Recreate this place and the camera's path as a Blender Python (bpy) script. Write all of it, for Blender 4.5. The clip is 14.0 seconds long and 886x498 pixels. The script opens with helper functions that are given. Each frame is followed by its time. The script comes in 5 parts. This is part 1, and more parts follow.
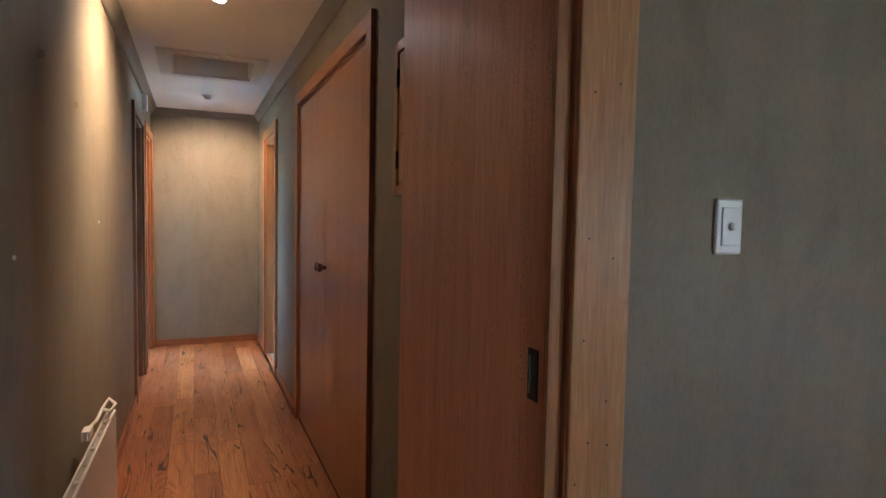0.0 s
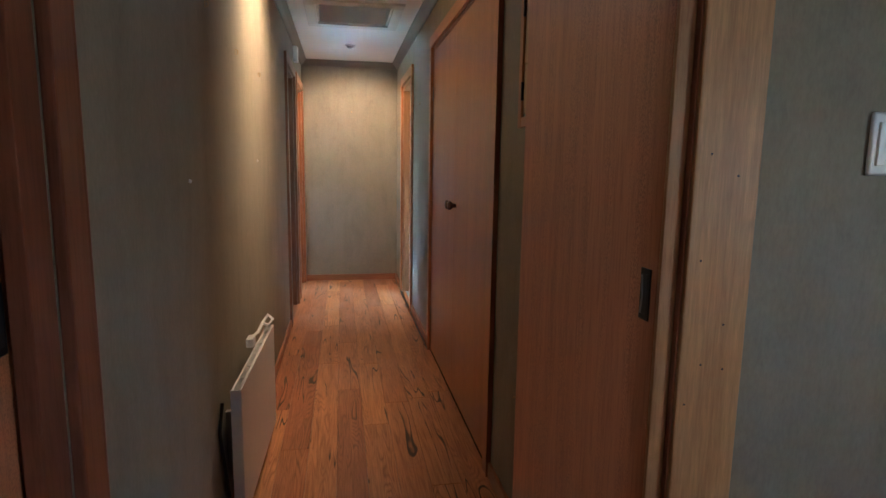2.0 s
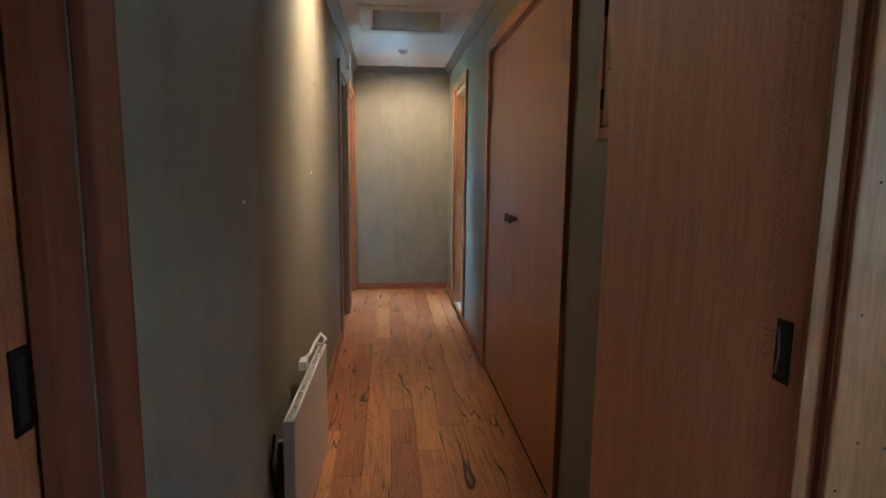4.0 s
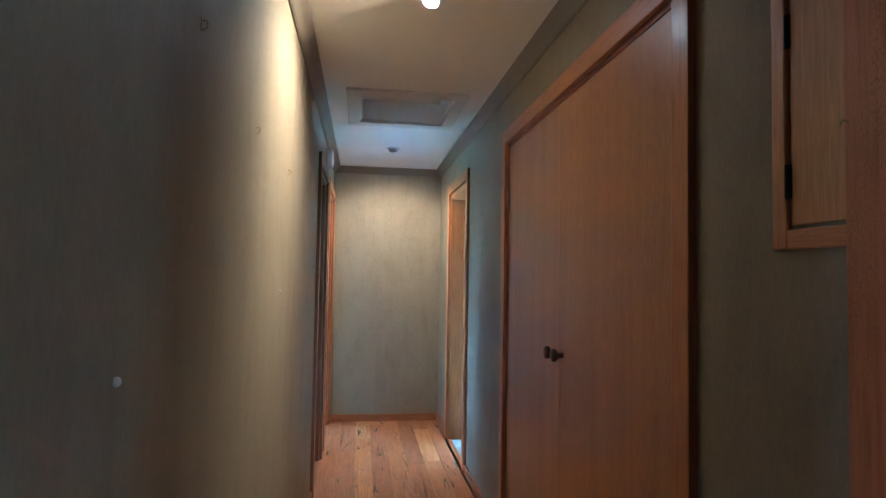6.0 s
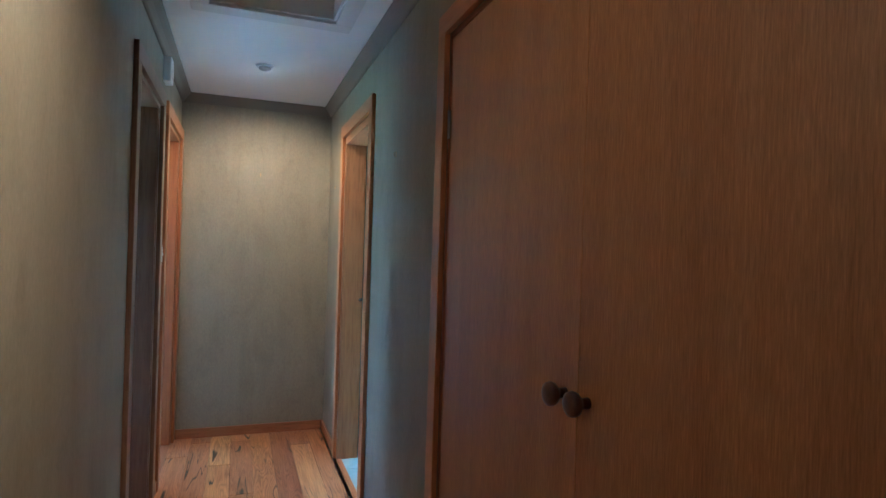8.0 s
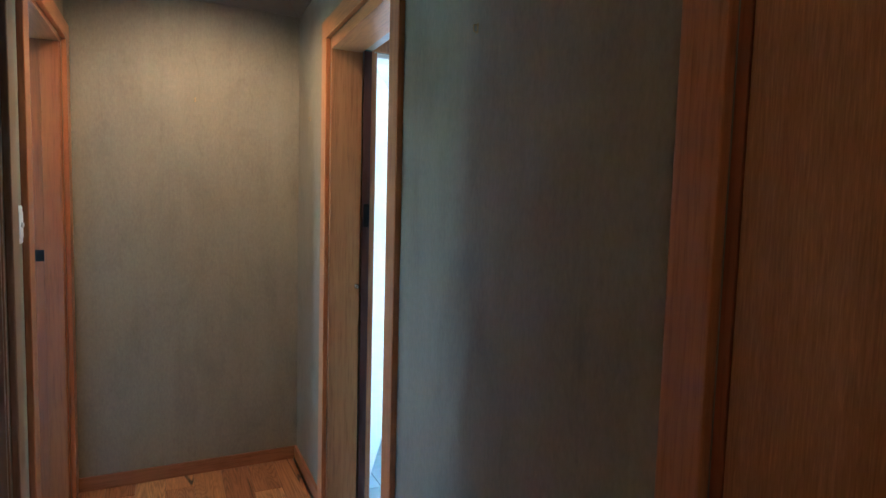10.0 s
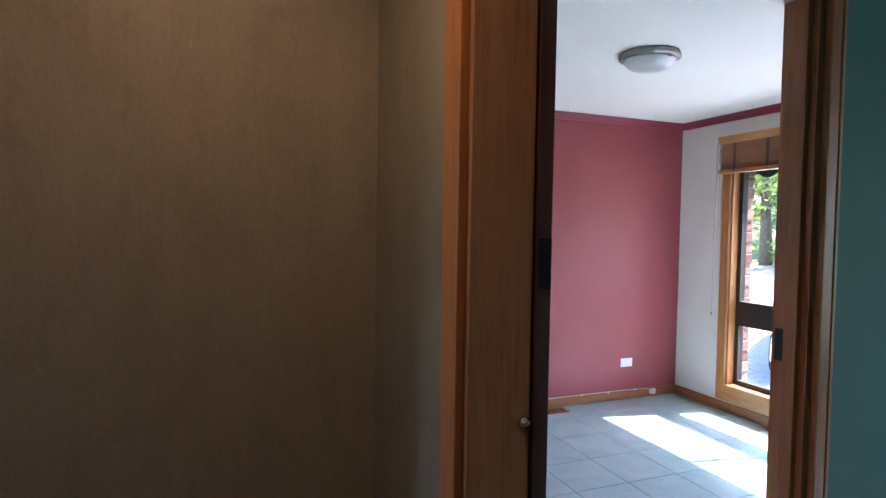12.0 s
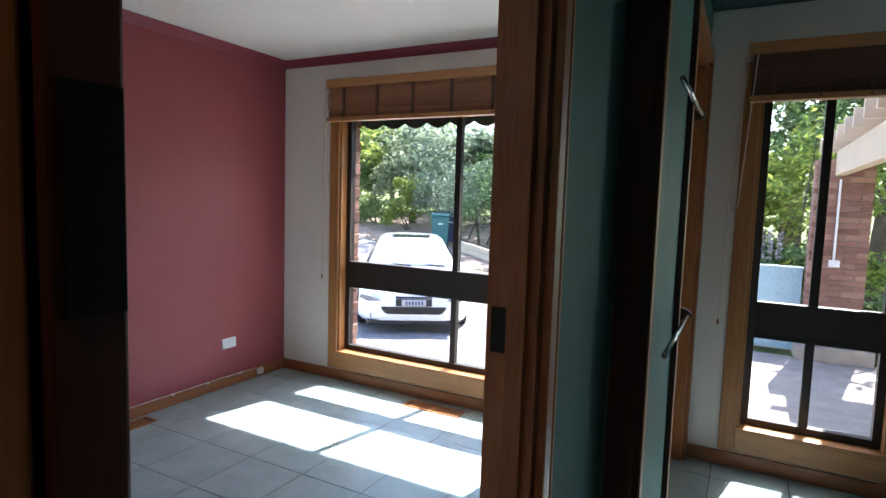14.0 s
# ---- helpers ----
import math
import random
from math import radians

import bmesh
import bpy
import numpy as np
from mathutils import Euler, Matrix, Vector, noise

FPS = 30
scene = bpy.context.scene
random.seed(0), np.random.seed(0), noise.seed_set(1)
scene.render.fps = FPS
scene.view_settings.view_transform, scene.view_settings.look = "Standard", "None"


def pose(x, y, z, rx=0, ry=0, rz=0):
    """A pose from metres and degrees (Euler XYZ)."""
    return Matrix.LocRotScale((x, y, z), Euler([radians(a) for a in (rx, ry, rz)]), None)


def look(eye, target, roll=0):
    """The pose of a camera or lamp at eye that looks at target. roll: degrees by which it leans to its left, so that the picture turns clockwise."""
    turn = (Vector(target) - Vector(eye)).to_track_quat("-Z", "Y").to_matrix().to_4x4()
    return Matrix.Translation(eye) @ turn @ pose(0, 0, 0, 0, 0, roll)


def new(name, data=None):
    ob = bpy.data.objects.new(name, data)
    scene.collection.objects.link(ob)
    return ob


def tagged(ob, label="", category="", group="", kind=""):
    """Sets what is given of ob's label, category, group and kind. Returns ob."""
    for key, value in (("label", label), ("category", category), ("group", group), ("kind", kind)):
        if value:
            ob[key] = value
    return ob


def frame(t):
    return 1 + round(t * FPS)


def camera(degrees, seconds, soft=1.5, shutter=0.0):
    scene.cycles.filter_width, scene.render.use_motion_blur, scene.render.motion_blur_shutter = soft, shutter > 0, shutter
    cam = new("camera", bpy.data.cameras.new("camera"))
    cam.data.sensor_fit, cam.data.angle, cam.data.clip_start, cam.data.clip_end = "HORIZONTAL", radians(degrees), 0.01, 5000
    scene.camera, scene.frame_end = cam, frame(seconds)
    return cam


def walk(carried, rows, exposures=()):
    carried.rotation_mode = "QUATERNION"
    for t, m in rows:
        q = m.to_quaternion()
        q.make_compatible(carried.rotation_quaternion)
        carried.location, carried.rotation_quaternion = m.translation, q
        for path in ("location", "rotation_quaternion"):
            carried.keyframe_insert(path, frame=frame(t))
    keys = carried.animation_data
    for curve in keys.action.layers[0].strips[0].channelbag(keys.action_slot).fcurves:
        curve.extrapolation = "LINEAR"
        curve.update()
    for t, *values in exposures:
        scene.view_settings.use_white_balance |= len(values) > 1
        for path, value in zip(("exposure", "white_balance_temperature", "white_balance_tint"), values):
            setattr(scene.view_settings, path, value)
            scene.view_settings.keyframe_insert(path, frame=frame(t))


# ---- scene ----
cam = camera(75.6, 14.0)
EXPO = [(0.0, 5.85, 4800, 8), (2.0, 5.75, 4650, 4), (4.5, 5.7, 4100, -6), (5.5, 5.8, 4000, -5), (7.0, 5.7, 3980, -4), (8.2, 5.3, 3950, -5), (10.3, 4.95, 4600, 1), (11.0, 4.6, 5000, 7), (11.5, 4.1, 5150, 9), (12.0, 3.4, 5300, 14), (12.5, 3.0, 5350, 17), (13.0, 2.85, 5500, 18), (13.5, 2.6, 5750, 15), (14.0, 2.3, 5950, 14)]
PATH = [
    (0, (0.394, 0.272, 1.371), (1.192, 2.102, 1.259), 1.1),
    (0.5, (0.41, 0.259, 1.355), (0.998, 2.165, 1.201), 0.9),
    (1, (0.423, 0.234, 1.322), (0.881, 2.171, 1.126), 0.8),
    (1.5, (0.43, 0.207, 1.31), (0.825, 2.151, 1.056), 0.9),
    (2, (0.42, 0.209, 1.311), (0.766, 2.157, 1.02), 0.9),
    (2.2, (0.406, 0.209, 1.312), (0.732, 2.16, 1.018), 1.0),
    (4.3, (0.377, 0.479, 1.372), (0.554, 2.452, 1.098), 0.8),
    (4.5, (0.386, 0.554, 1.391), (0.556, 2.535, 1.168), 0.9),
    (5, (0.378, 0.758, 1.382), (0.525, 2.752, 1.342), 1.1),
    (5.5, (0.307, 1.007, 1.409), (0.472, 2.999, 1.467), 1.3),
    (6, (0.278, 1.203, 1.385), (0.559, 3.181, 1.476), 1.0),
    (6.5, (0.332, 1.46, 1.39), (0.657, 3.433, 1.445), 1.3),
    (7, (0.383, 1.74, 1.366), (0.732, 3.709, 1.389), 1.4),
    (7.5, (0.376, 2.036, 1.395), (0.861, 3.976, 1.389), 1.6),
    (8, (0.397, 2.345, 1.377), (1.071, 4.228, 1.377), 1.8),
    (8.2, (0.407, 2.479, 1.387), (1.136, 4.341, 1.386), 1.4),
    (10.3, (0.426, 3.837, 1.398), (1.283, 5.632, 1.192), 1.9),
    (10.5, (0.434, 3.99, 1.41), (1.24, 5.805, 1.172), 1.9),
    (11, (0.498, 4.37, 1.42), (1.216, 6.223, 1.2), 1.7),
    (11.5, (0.551, 4.724, 1.412), (1.236, 6.598, 1.281), 1.5),
    (11.8, (0.564, 4.925, 1.405), (1.256, 6.798, 1.297), 1.3),
    (12, (0.592, 5.055, 1.409), (1.331, 6.912, 1.331), 0.9),
    (12.1, (0.609, 5.115, 1.416), (1.384, 6.958, 1.361), 1.3),
    (12.5, (0.68, 5.305, 1.389), (1.726, 7.01, 1.396), 1.6),
    (13, (0.851, 5.519, 1.389), (2.198, 6.997, 1.39), 1.8),
    (13.5, (1.004, 5.655, 1.369), (2.554, 6.913, 1.248), 1.5),
    (14, (1.042, 5.765, 1.346), (2.8, 6.702, 1.168), 1.8),
]
walk(cam, [(t, look(e, g, r)) for t, e, g, r in PATH], exposures=EXPO)

# ---- world, sun, lamps ----
world = bpy.data.worlds.new("sky")
scene.world = world
world.use_nodes = True
wn = world.node_tree.nodes
sky = wn.new("ShaderNodeTexSky")
sky.sky_type = "NISHITA"
sky.sun_disc = False
SUN_TO = Vector((0.76, -0.16, 1.0)).normalized()   # towards the sun
sky.sun_elevation = math.asin(SUN_TO.z)
sky.sun_rotation = math.atan2(SUN_TO.x, SUN_TO.y)
world.node_tree.links.new(sky.outputs[0], wn["Background"].inputs[0])
wn["Background"].inputs[1].default_value = 0.15


def lamp(kind, name, m, energy, color, **kw):
    data = bpy.data.lights.new(name, kind)
    data.energy, data.color = energy, color
    for k, v in kw.items():
        if k == "size":
            data.size = v
        elif k == "size_y":
            data.shape, data.size_y = "RECTANGLE", v
        elif k == "angle":
            data.angle = v
        elif k == "spot":
            data.spot_size, data.spot_blend = v
        elif k == "spread":
            data.spread = v
        elif k == "soft":
            data.shadow_soft_size = v
    ob = new(name, data)
    ob.matrix_world = m
    return ob


SUN = lamp("SUN", "sun", look(SUN_TO * 30, (0, 0, 0)), 5.0, (1.0, 0.95, 0.86), angle=radians(0.6))
DAY = (0.72, 0.86, 1.0)
WARM = (1.0, 0.56, 0.25)
MILD = (1.0, 0.93, 0.84)   # warm tint for the added front-room fill lamps
# downlights: gimbals turned to the wall
lamp("SPOT", "downlight_lamp", look((0.505, 3.24, 2.37), (0.0, 3.34, 1.80)), 3.5, WARM, spot=(radians(122), 1.0), soft=0.03)
lamp("SPOT", "downlight_lamp", look((0.515, 5.83, 2.37), (0.53, 6.42, 1.1)), 2.1, WARM, spot=(radians(130), 0.7), soft=0.03)
# fill lamps added in unseen wall openings, in place of sky light
lamp("AREA", "fill_light", look((3.22, -0.9, 1.4), (0, -0.6, 1.0)), 0.24, MILD, size=0.30, size_y=0.30)
lamp("AREA", "fill_light", look((-3.12, 5.2, 1.4), (-2.0, 5.2, 0.0)), 2.6, DAY, size=0.5, size_y=0.6, spread=radians(36))
lamp("AREA", "fill_light", look((-3.12, 7.6, 1.4), (0, 7.4, 0.4)), 0.75, DAY, size=0.9, size_y=1.2)
lamp("AREA", "fill_light", look((-3.12, -2.2, 1.4), (0.3, 1.05, 1.3)), 0.50, MILD, size=0.28, size_y=0.28)
# lobby fill: its opening is invented to brighten the teal walls
lamp("AREA", "fill_light", look((4.29, 4.7, 1.4), (2.4, 5.6, 0.9)), 0.5, DAY, size=0.45, size_y=1.2)


# ---- materials ----
def mat(name, rough=0.5, metal=0.0, spec=0.5):
    m = bpy.data.materials.new(name)
    m.use_nodes = True
    b = m.node_tree.nodes["Principled BSDF"]
    b.inputs["Roughness"].default_value = rough
    b.inputs["Metallic"].default_value = metal
    b.inputs["Specular IOR Level"].default_value = spec
    return m, m.node_tree.nodes, m.node_tree.links, b


def mapped(n, l, scale, kind="pos", seed=False):
    """World-sized coordinates, stretched; with seed each object has its own place in the pattern."""
    if kind == "pos":
        src = n.new("ShaderNodeNewGeometry").outputs["Position"]
    else:
        src = n.new("ShaderNodeTexCoord").outputs["Object"]
    mp = n.new("ShaderNodeMapping")
    mp.inputs["Scale"].default_value = scale
    l.new(src, mp.inputs["Vector"])
    if seed:
        info = n.new("ShaderNodeObjectInfo")
        comb = n.new("ShaderNodeCombineXYZ")
        mul = n.new("ShaderNodeMath")
        mul.operation = "MULTIPLY"
        mul.inputs[1].default_value = 37.0
        l.new(info.outputs["Random"], mul.inputs[0])
        for i in range(3):
            l.new(mul.outputs[0], comb.inputs[i])
        l.new(comb.outputs[0], mp.inputs["Location"])
    return mp.outputs[0]


def noise_tex(n, l, vec, scale, detail=4.0, rough=0.6, distort=0.0):
    t = n.new("ShaderNodeTexNoise")
    t.inputs["Scale"].default_value = scale
    t.inputs["Detail"].default_value = detail
    t.inputs["Roughness"].default_value = rough
    t.inputs["Distortion"].default_value = distort
    l.new(vec, t.inputs["Vector"])
    return t.outputs["Fac"]


def ramp(n, l, fac, stops):
    r = n.new("ShaderNodeValToRGB")
    e = r.color_ramp.elements
    while len(e) < len(stops):
        e.new(0.5)
    for el, (p, c) in zip(e, stops):
        el.position = p
        el.color = (*c, 1) if len(c) == 3 else c
    l.new(fac, r.inputs["Fac"])
    return r.outputs["Color"]


def mix(n, l, fac, a, b, mode="MIX"):
    x = n.new("ShaderNodeMix")
    x.data_type, x.blend_type = "RGBA", mode
    if isinstance(fac, (int, float)):
        x.inputs["Factor"].default_value = fac
    else:
        l.new(fac, x.inputs["Factor"])
    for sock, v in ((x.inputs[6], a), (x.inputs[7], b)):
        if isinstance(v, tuple):
            sock.default_value = (*v, 1)
        else:
            l.new(v, sock)
    return x.outputs[2]


def bump(n, l, b, height, strength, dist=0.002):
    k = n.new("ShaderNodeBump")
    k.inputs["Strength"].default_value = strength
    k.inputs["Distance"].default_value = dist
    l.new(height, k.inputs["Height"])
    l.new(k.outputs[0], b.inputs["Normal"])


def painted(name, color, rough=0.55, vary=0.05, relief=0.15, dirt=0.0):
    """Rolled paint: slight tone shifts at two scales and a fine orange-peel relief."""
    m, n, l, b = mat(name, rough, 0.0, 0.35)
    v = mapped(n, l, (1, 1, 1))
    lo = tuple(max(c * (1 - vary), 0) for c in color)
    hi = tuple(min(c * (1 + vary), 1) for c in color)
    base = ramp(n, l, noise_tex(n, l, v, 2.3, 5), [(0.3, lo), (0.7, hi)])
    if dirt:
        spots = ramp(n, l, noise_tex(n, l, v, 9.0, 6, 0.7), [(0.62, (0, 0, 0)), (0.8, (dirt,) * 3)])
        base = mix(n, l, spots, base, tuple(c * 0.55 for c in color))
    l.new(base, b.inputs["Base Color"])
    bump(n, l, b, noise_tex(n, l, v, 220.0, 2), relief, 0.001)
    return m


def limewash():
    """Olive-grey rag-rolled wall finish with soft upright brush streaks and cloudy patches."""
    m, n, l, b = mat("limewash", 0.62, 0.0, 0.3)
    v = mapped(n, l, (1, 1, 1))
    streak = mapped(n, l, (8, 8, 0.75))
    s = noise_tex(n, l, streak, 1.6, 6, 0.65, 0.4)
    c = noise_tex(n, l, mapped(n, l, (1.5, 1.5, 0.8)), 3.4, 7, 0.66, 0.5)
    fine = noise_tex(n, l, mapped(n, l, (70, 70, 30)), 1.5, 5, 0.7)
    base = ramp(n, l, s, [(0.25, (0.248, 0.221, 0.164)), (0.5, (0.267, 0.238, 0.177)), (0.75, (0.286, 0.254, 0.191))])
    cloud = ramp(n, l, c, [(0.28, (0.80, 0.79, 0.775)), (0.5, (0.99, 0.99, 0.985)), (0.72, (1.08, 1.075, 1.06))])
    base = mix(n, l, 0.85, base, cloud, "MULTIPLY")
    smudge = ramp(n, l, noise_tex(n, l, mapped(n, l, (3.5, 3.5, 1.1)), 1.7, 5, 0.7), [(0.62, (0, 0, 0)), (0.82, (0.28, 0.28, 0.28))])
    base = mix(n, l, smudge, base, (0.15, 0.134, 0.104))
    # short drips and cloudy brush ends
    dn = noise_tex(n, l, mapped(n, l, (17, 17, 5.5)), 1.0, 5, 0.62, 0.7)
    drips = ramp(n, l, dn, [(0.28, (0.90, 0.895, 0.88)), (0.42, (1, 1, 1)), (0.62, (1, 1, 1)), (0.78, (1.06, 1.06, 1.05))])
    base = mix(n, l, 1.0, base, drips, "MULTIPLY")
    # paler rubbed flecks, few and small
    fl = ramp(n, l, noise_tex(n, l, mapped(n, l, (9, 9, 4)), 2.2, 6, 0.75), [(0.70, (0, 0, 0)), (0.80, (0.30, 0.30, 0.30))])
    base = mix(n, l, fl, base, (0.36, 0.325, 0.26))
    grain = ramp(n, l, fine, [(0.3, (0.88, 0.88, 0.88)), (0.7, (1.09, 1.09, 1.09))])
    base = mix(n, l, 1.0, base, grain, "MULTIPLY")
    l.new(base, b.inputs["Base Color"])
    bump(n, l, b, noise_tex(n, l, v, 60.0, 5), 0.22, 0.0015)
    return m


def timber(name, dark, light, rough=0.4, along="z", grain=1.0, knots=0.0, seed=True, flecks=0.0, coat=0.0, pore=0.9):
    """Wood with long grain lines along one axis, fine pores, and optional knots or ray flecks."""
    m, n, l, b = mat(name, rough, 0.0, 0.4)
    ax = {"x": (0.06, 1, 1), "y": (1, 0.06, 1), "z": (1, 1, 0.06)}[along]
    broad = mapped(n, l, tuple(a * 9 for a in ax), seed=seed)
    thin = mapped(n, l, tuple(a * 90 * grain for a in ax), seed=seed)
    g1 = noise_tex(n, l, broad, 1.5, 5, 0.6, 0.9)
    g2 = noise_tex(n, l, thin, 1.4, 4, 0.7, 0.2)
    base = ramp(n, l, g1, [(0.28, dark), (0.72, light)])
    pores = ramp(n, l, g2, [(0.30, (0.66, 0.60, 0.55)), (0.52, (1, 1, 1)), (0.8, (1.07, 1.05, 1.02) if pore > 0.8 else (1.7, 1.6, 1.5))])
    base = mix(n, l, pore, base, pores, "MULTIPLY")
    if flecks:
        f = noise_tex(n, l, mapped(n, l, tuple(330 if a == 1 else 210 for a in ax), seed=seed), 1.0, 2, 0.5)
        band = noise_tex(n, l, mapped(n, l, tuple(a * 14 for a in ax), seed=seed), 1.2, 2)
        fl = mix(n, l, 1.0, ramp(n, l, f, [(0.50, (0, 0, 0)), (0.58, (flecks,) * 3)]), ramp(n, l, band, [(0.42, (0.15, 0.15, 0.15)), (0.58, (1, 1, 1))]), "MULTIPLY")
        base = mix(n, l, fl, base, tuple(c * 0.55 for c in dark))
    if knots:
        k = noise_tex(n, l, mapped(n, l, tuple(a * 16 if a == 1 else 5 for a in ax), seed=seed), 1.0, 3, 0.5)
        kn = ramp(n, l, k, [(0.70, (0, 0, 0)), (0.76, (knots,) * 3)])
        base = mix(n, l, kn, base, (0.03, 0.012, 0.006))
    l.new(base, b.inputs["Base Color"])
    if coat:
        b.inputs["Coat Weight"].default_value = coat
        b.inputs["Coat Roughness"].default_value = 0.25
    bump(n, l, b, g2, 0.25, 0.0008)
    return m


def gum_floor():
    """Oiled gum planks: each its own tone, curling grain and black resin veins."""
    m, n, l, b = mat("gum_planks", 0.34, 0.0, 0.45)
    info = n.new("ShaderNodeObjectInfo")
    tone = ramp(n, l, info.outputs["Random"], [(0.0, (0.36, 0.145, 0.060)), (0.35, (0.47, 0.205, 0.078)), (0.78, (0.56, 0.265, 0.096)), (0.93, (0.60, 0.290, 0.105)), (1.0, (0.70, 0.40, 0.165))])
    v1 = mapped(n, l, (16, 1.3, 1), seed=True)
    v2 = mapped(n, l, (170, 5, 1), seed=True)
    g = ramp(n, l, noise_tex(n, l, v1, 1.0, 6, 0.65, 1.6), [(0.25, (0.66, 0.58, 0.52)), (0.5, (1, 1, 1)), (0.78, (1.16, 1.12, 1.06))])
    f = ramp(n, l, noise_tex(n, l, v2, 1.0, 4, 0.7), [(0.3, (0.66, 0.60, 0.56)), (0.6, (1.06, 1.06, 1.06))])
    base = mix(n, l, 1.0, tone, g, "MULTIPLY")
    base = mix(n, l, 0.9, base, f, "MULTIPLY")
    # growth rings that curl round the knots
    field = noise_tex(n, l, mapped(n, l, (9.5, 0.75, 1), seed=True), 1.0, 2.2, 0.5, 0.35)
    saw = n.new("ShaderNodeMath")
    saw.operation = "PINGPONG"
    saw.inputs[1].default_value = 0.017
    l.new(field, saw.inputs[0])
    rings = ramp(n, l, saw.outputs[0], [(0.0, (0.56, 0.49, 0.44)), (0.008, (0.94, 0.93, 0.92)), (0.017, (1.08, 1.07, 1.04))])
    where_r = ramp(n, l, noise_tex(n, l, mapped(n, l, (6, 1.2, 1), seed=True), 1.3, 2), [(0.42, (0.15, 0.15, 0.15)), (0.60, (0.9, 0.9, 0.9))])
    base = mix(n, l, where_r, base, mix(n, l, 1.0, base, rings, "MULTIPLY"))
    # black resin veins along single rings, broken into stretches of uneven width
    swell = noise_tex(n, l, mapped(n, l, (9, 5, 1), seed=True), 1.0, 3)
    for level, wide, gate in ((0.60, 0.0090, 0.50), (0.41, 0.0085, 0.53)):
        line = n.new("ShaderNodeMath")
        line.operation = "SUBTRACT"
        line.inputs[1].default_value = level
        l.new(field, line.inputs[0])
        ab = n.new("ShaderNodeMath")
        ab.operation = "ABSOLUTE"
        l.new(line.outputs[0], ab.inputs[0])
        dv = n.new("ShaderNodeMath")
        dv.operation = "DIVIDE"
        l.new(ab.outputs[0], dv.inputs[0])
        l.new(swell, dv.inputs[1])
        thin = ramp(n, l, dv.outputs[0], [(0.0, (1, 1, 1)), (wide, (1, 1, 1)), (wide * 2.6, (0, 0, 0))])
        patch = ramp(n, l, noise_tex(n, l, mapped(n, l, (3.2, 1.0, 1), seed=True), 1.1 + level, 2), [(gate, (0, 0, 0)), (gate + 0.05, (1, 1, 1))])
        where = mix(n, l, 1.0, thin, patch, "MULTIPLY")
        base = mix(n, l, where, base, (0.030, 0.013, 0.008))
    # small dark knots
    kn = ramp(n, l, noise_tex(n, l, mapped(n, l, (20, 9, 1), seed=True), 1.0, 1), [(0.79, (0, 0, 0)), (0.82, (0.9, 0.9, 0.9))])
    base = mix(n, l, kn, base, (0.035, 0.014, 0.008))
    l.new(base, b.inputs["Base Color"])
    rr = ramp(n, l, noise_tex(n, l, mapped(n, l, (6, 2, 1)), 1.2, 4), [(0.3, (0.28, 0.28, 0.28)), (0.7, (0.46, 0.46, 0.46))])
    l.new(rr, b.inputs["Roughness"])
    bump(n, l, b, noise_tex(n, l, v2, 1.0, 3), 0.15, 0.0006)
    return m


def plain(name, color, rough=0.5, metal=0.0, spec=0.5, vary=0.12, scale=30.0, relief=0.1, coat=0.0):
    """A plain surface with slight uneven tone and gloss."""
    m, n, l, b = mat(name, rough, metal, spec)
    v = mapped(n, l, (1, 1, 1))
    t = noise_tex(n, l, v, scale, 4)
    l.new(ramp(n, l, t, [(0.3, tuple(c * (1 - vary) for c in color)), (0.7, tuple(min(1, c * (1 + vary)) for c in color))]), b.inputs["Base Color"])
    if relief:
        bump(n, l, b, noise_tex(n, l, v, scale * 4, 3), relief, 0.001)
    if coat:
        b.inputs["Coat Weight"].default_value = coat
        b.inputs["Coat Roughness"].default_value = 0.08
    return m


def tile_glaze():
    m, n, l, b = mat("glazed_tile", 0.30, 0.0, 0.45)
    v = mapped(n, l, (1, 1, 1), seed=True)
    c = ramp(n, l, noise_tex(n, l, v, 5.0, 6, 0.65, 0.8), [(0.25, (0.265, 0.375, 0.395)), (0.5, (0.335, 0.445, 0.46)), (0.78, (0.42, 0.515, 0.525))])
    l.new(c, b.inputs["Base Color"])
    bump(n, l, b, noise_tex(n, l, v, 25.0, 4), 0.12, 0.001)
    return m


def glass_mat():
    m, n, l, b = mat("window_glass", 0.0, 0.0, 0.5)
    b.inputs["Transmission Weight"].default_value = 1.0
    b.inputs["IOR"].default_value = 1.02
    b.inputs["Base Color"].default_value = (0.97, 0.98, 0.98, 1)
    return m


def foliage(name, lo, hi):
    m, n, l, b = mat(name, 0.55, 0.0, 0.3)
    g = n.new("ShaderNodeNewGeometry")
    c = ramp(n, l, g.outputs["Random Per Island"], [(0.0, lo), (0.6, tuple((a + c) / 2 for a, c in zip(lo, hi))), (1.0, hi)])
    l.new(c, b.inputs["Base Color"])
    # sun shining through thin leaves
    tr = n.new("ShaderNodeBsdfTranslucent")
    l.new(c, tr.inputs["Color"])
    both = n.new("ShaderNodeMixShader")
    both.inputs[0].default_value = 0.45
    l.new(b.outputs[0], both.inputs[1])
    l.new(tr.outputs[0], both.inputs[2])
    l.new(both.outputs[0], n["Material Output"].inputs["Surface"])
    return m


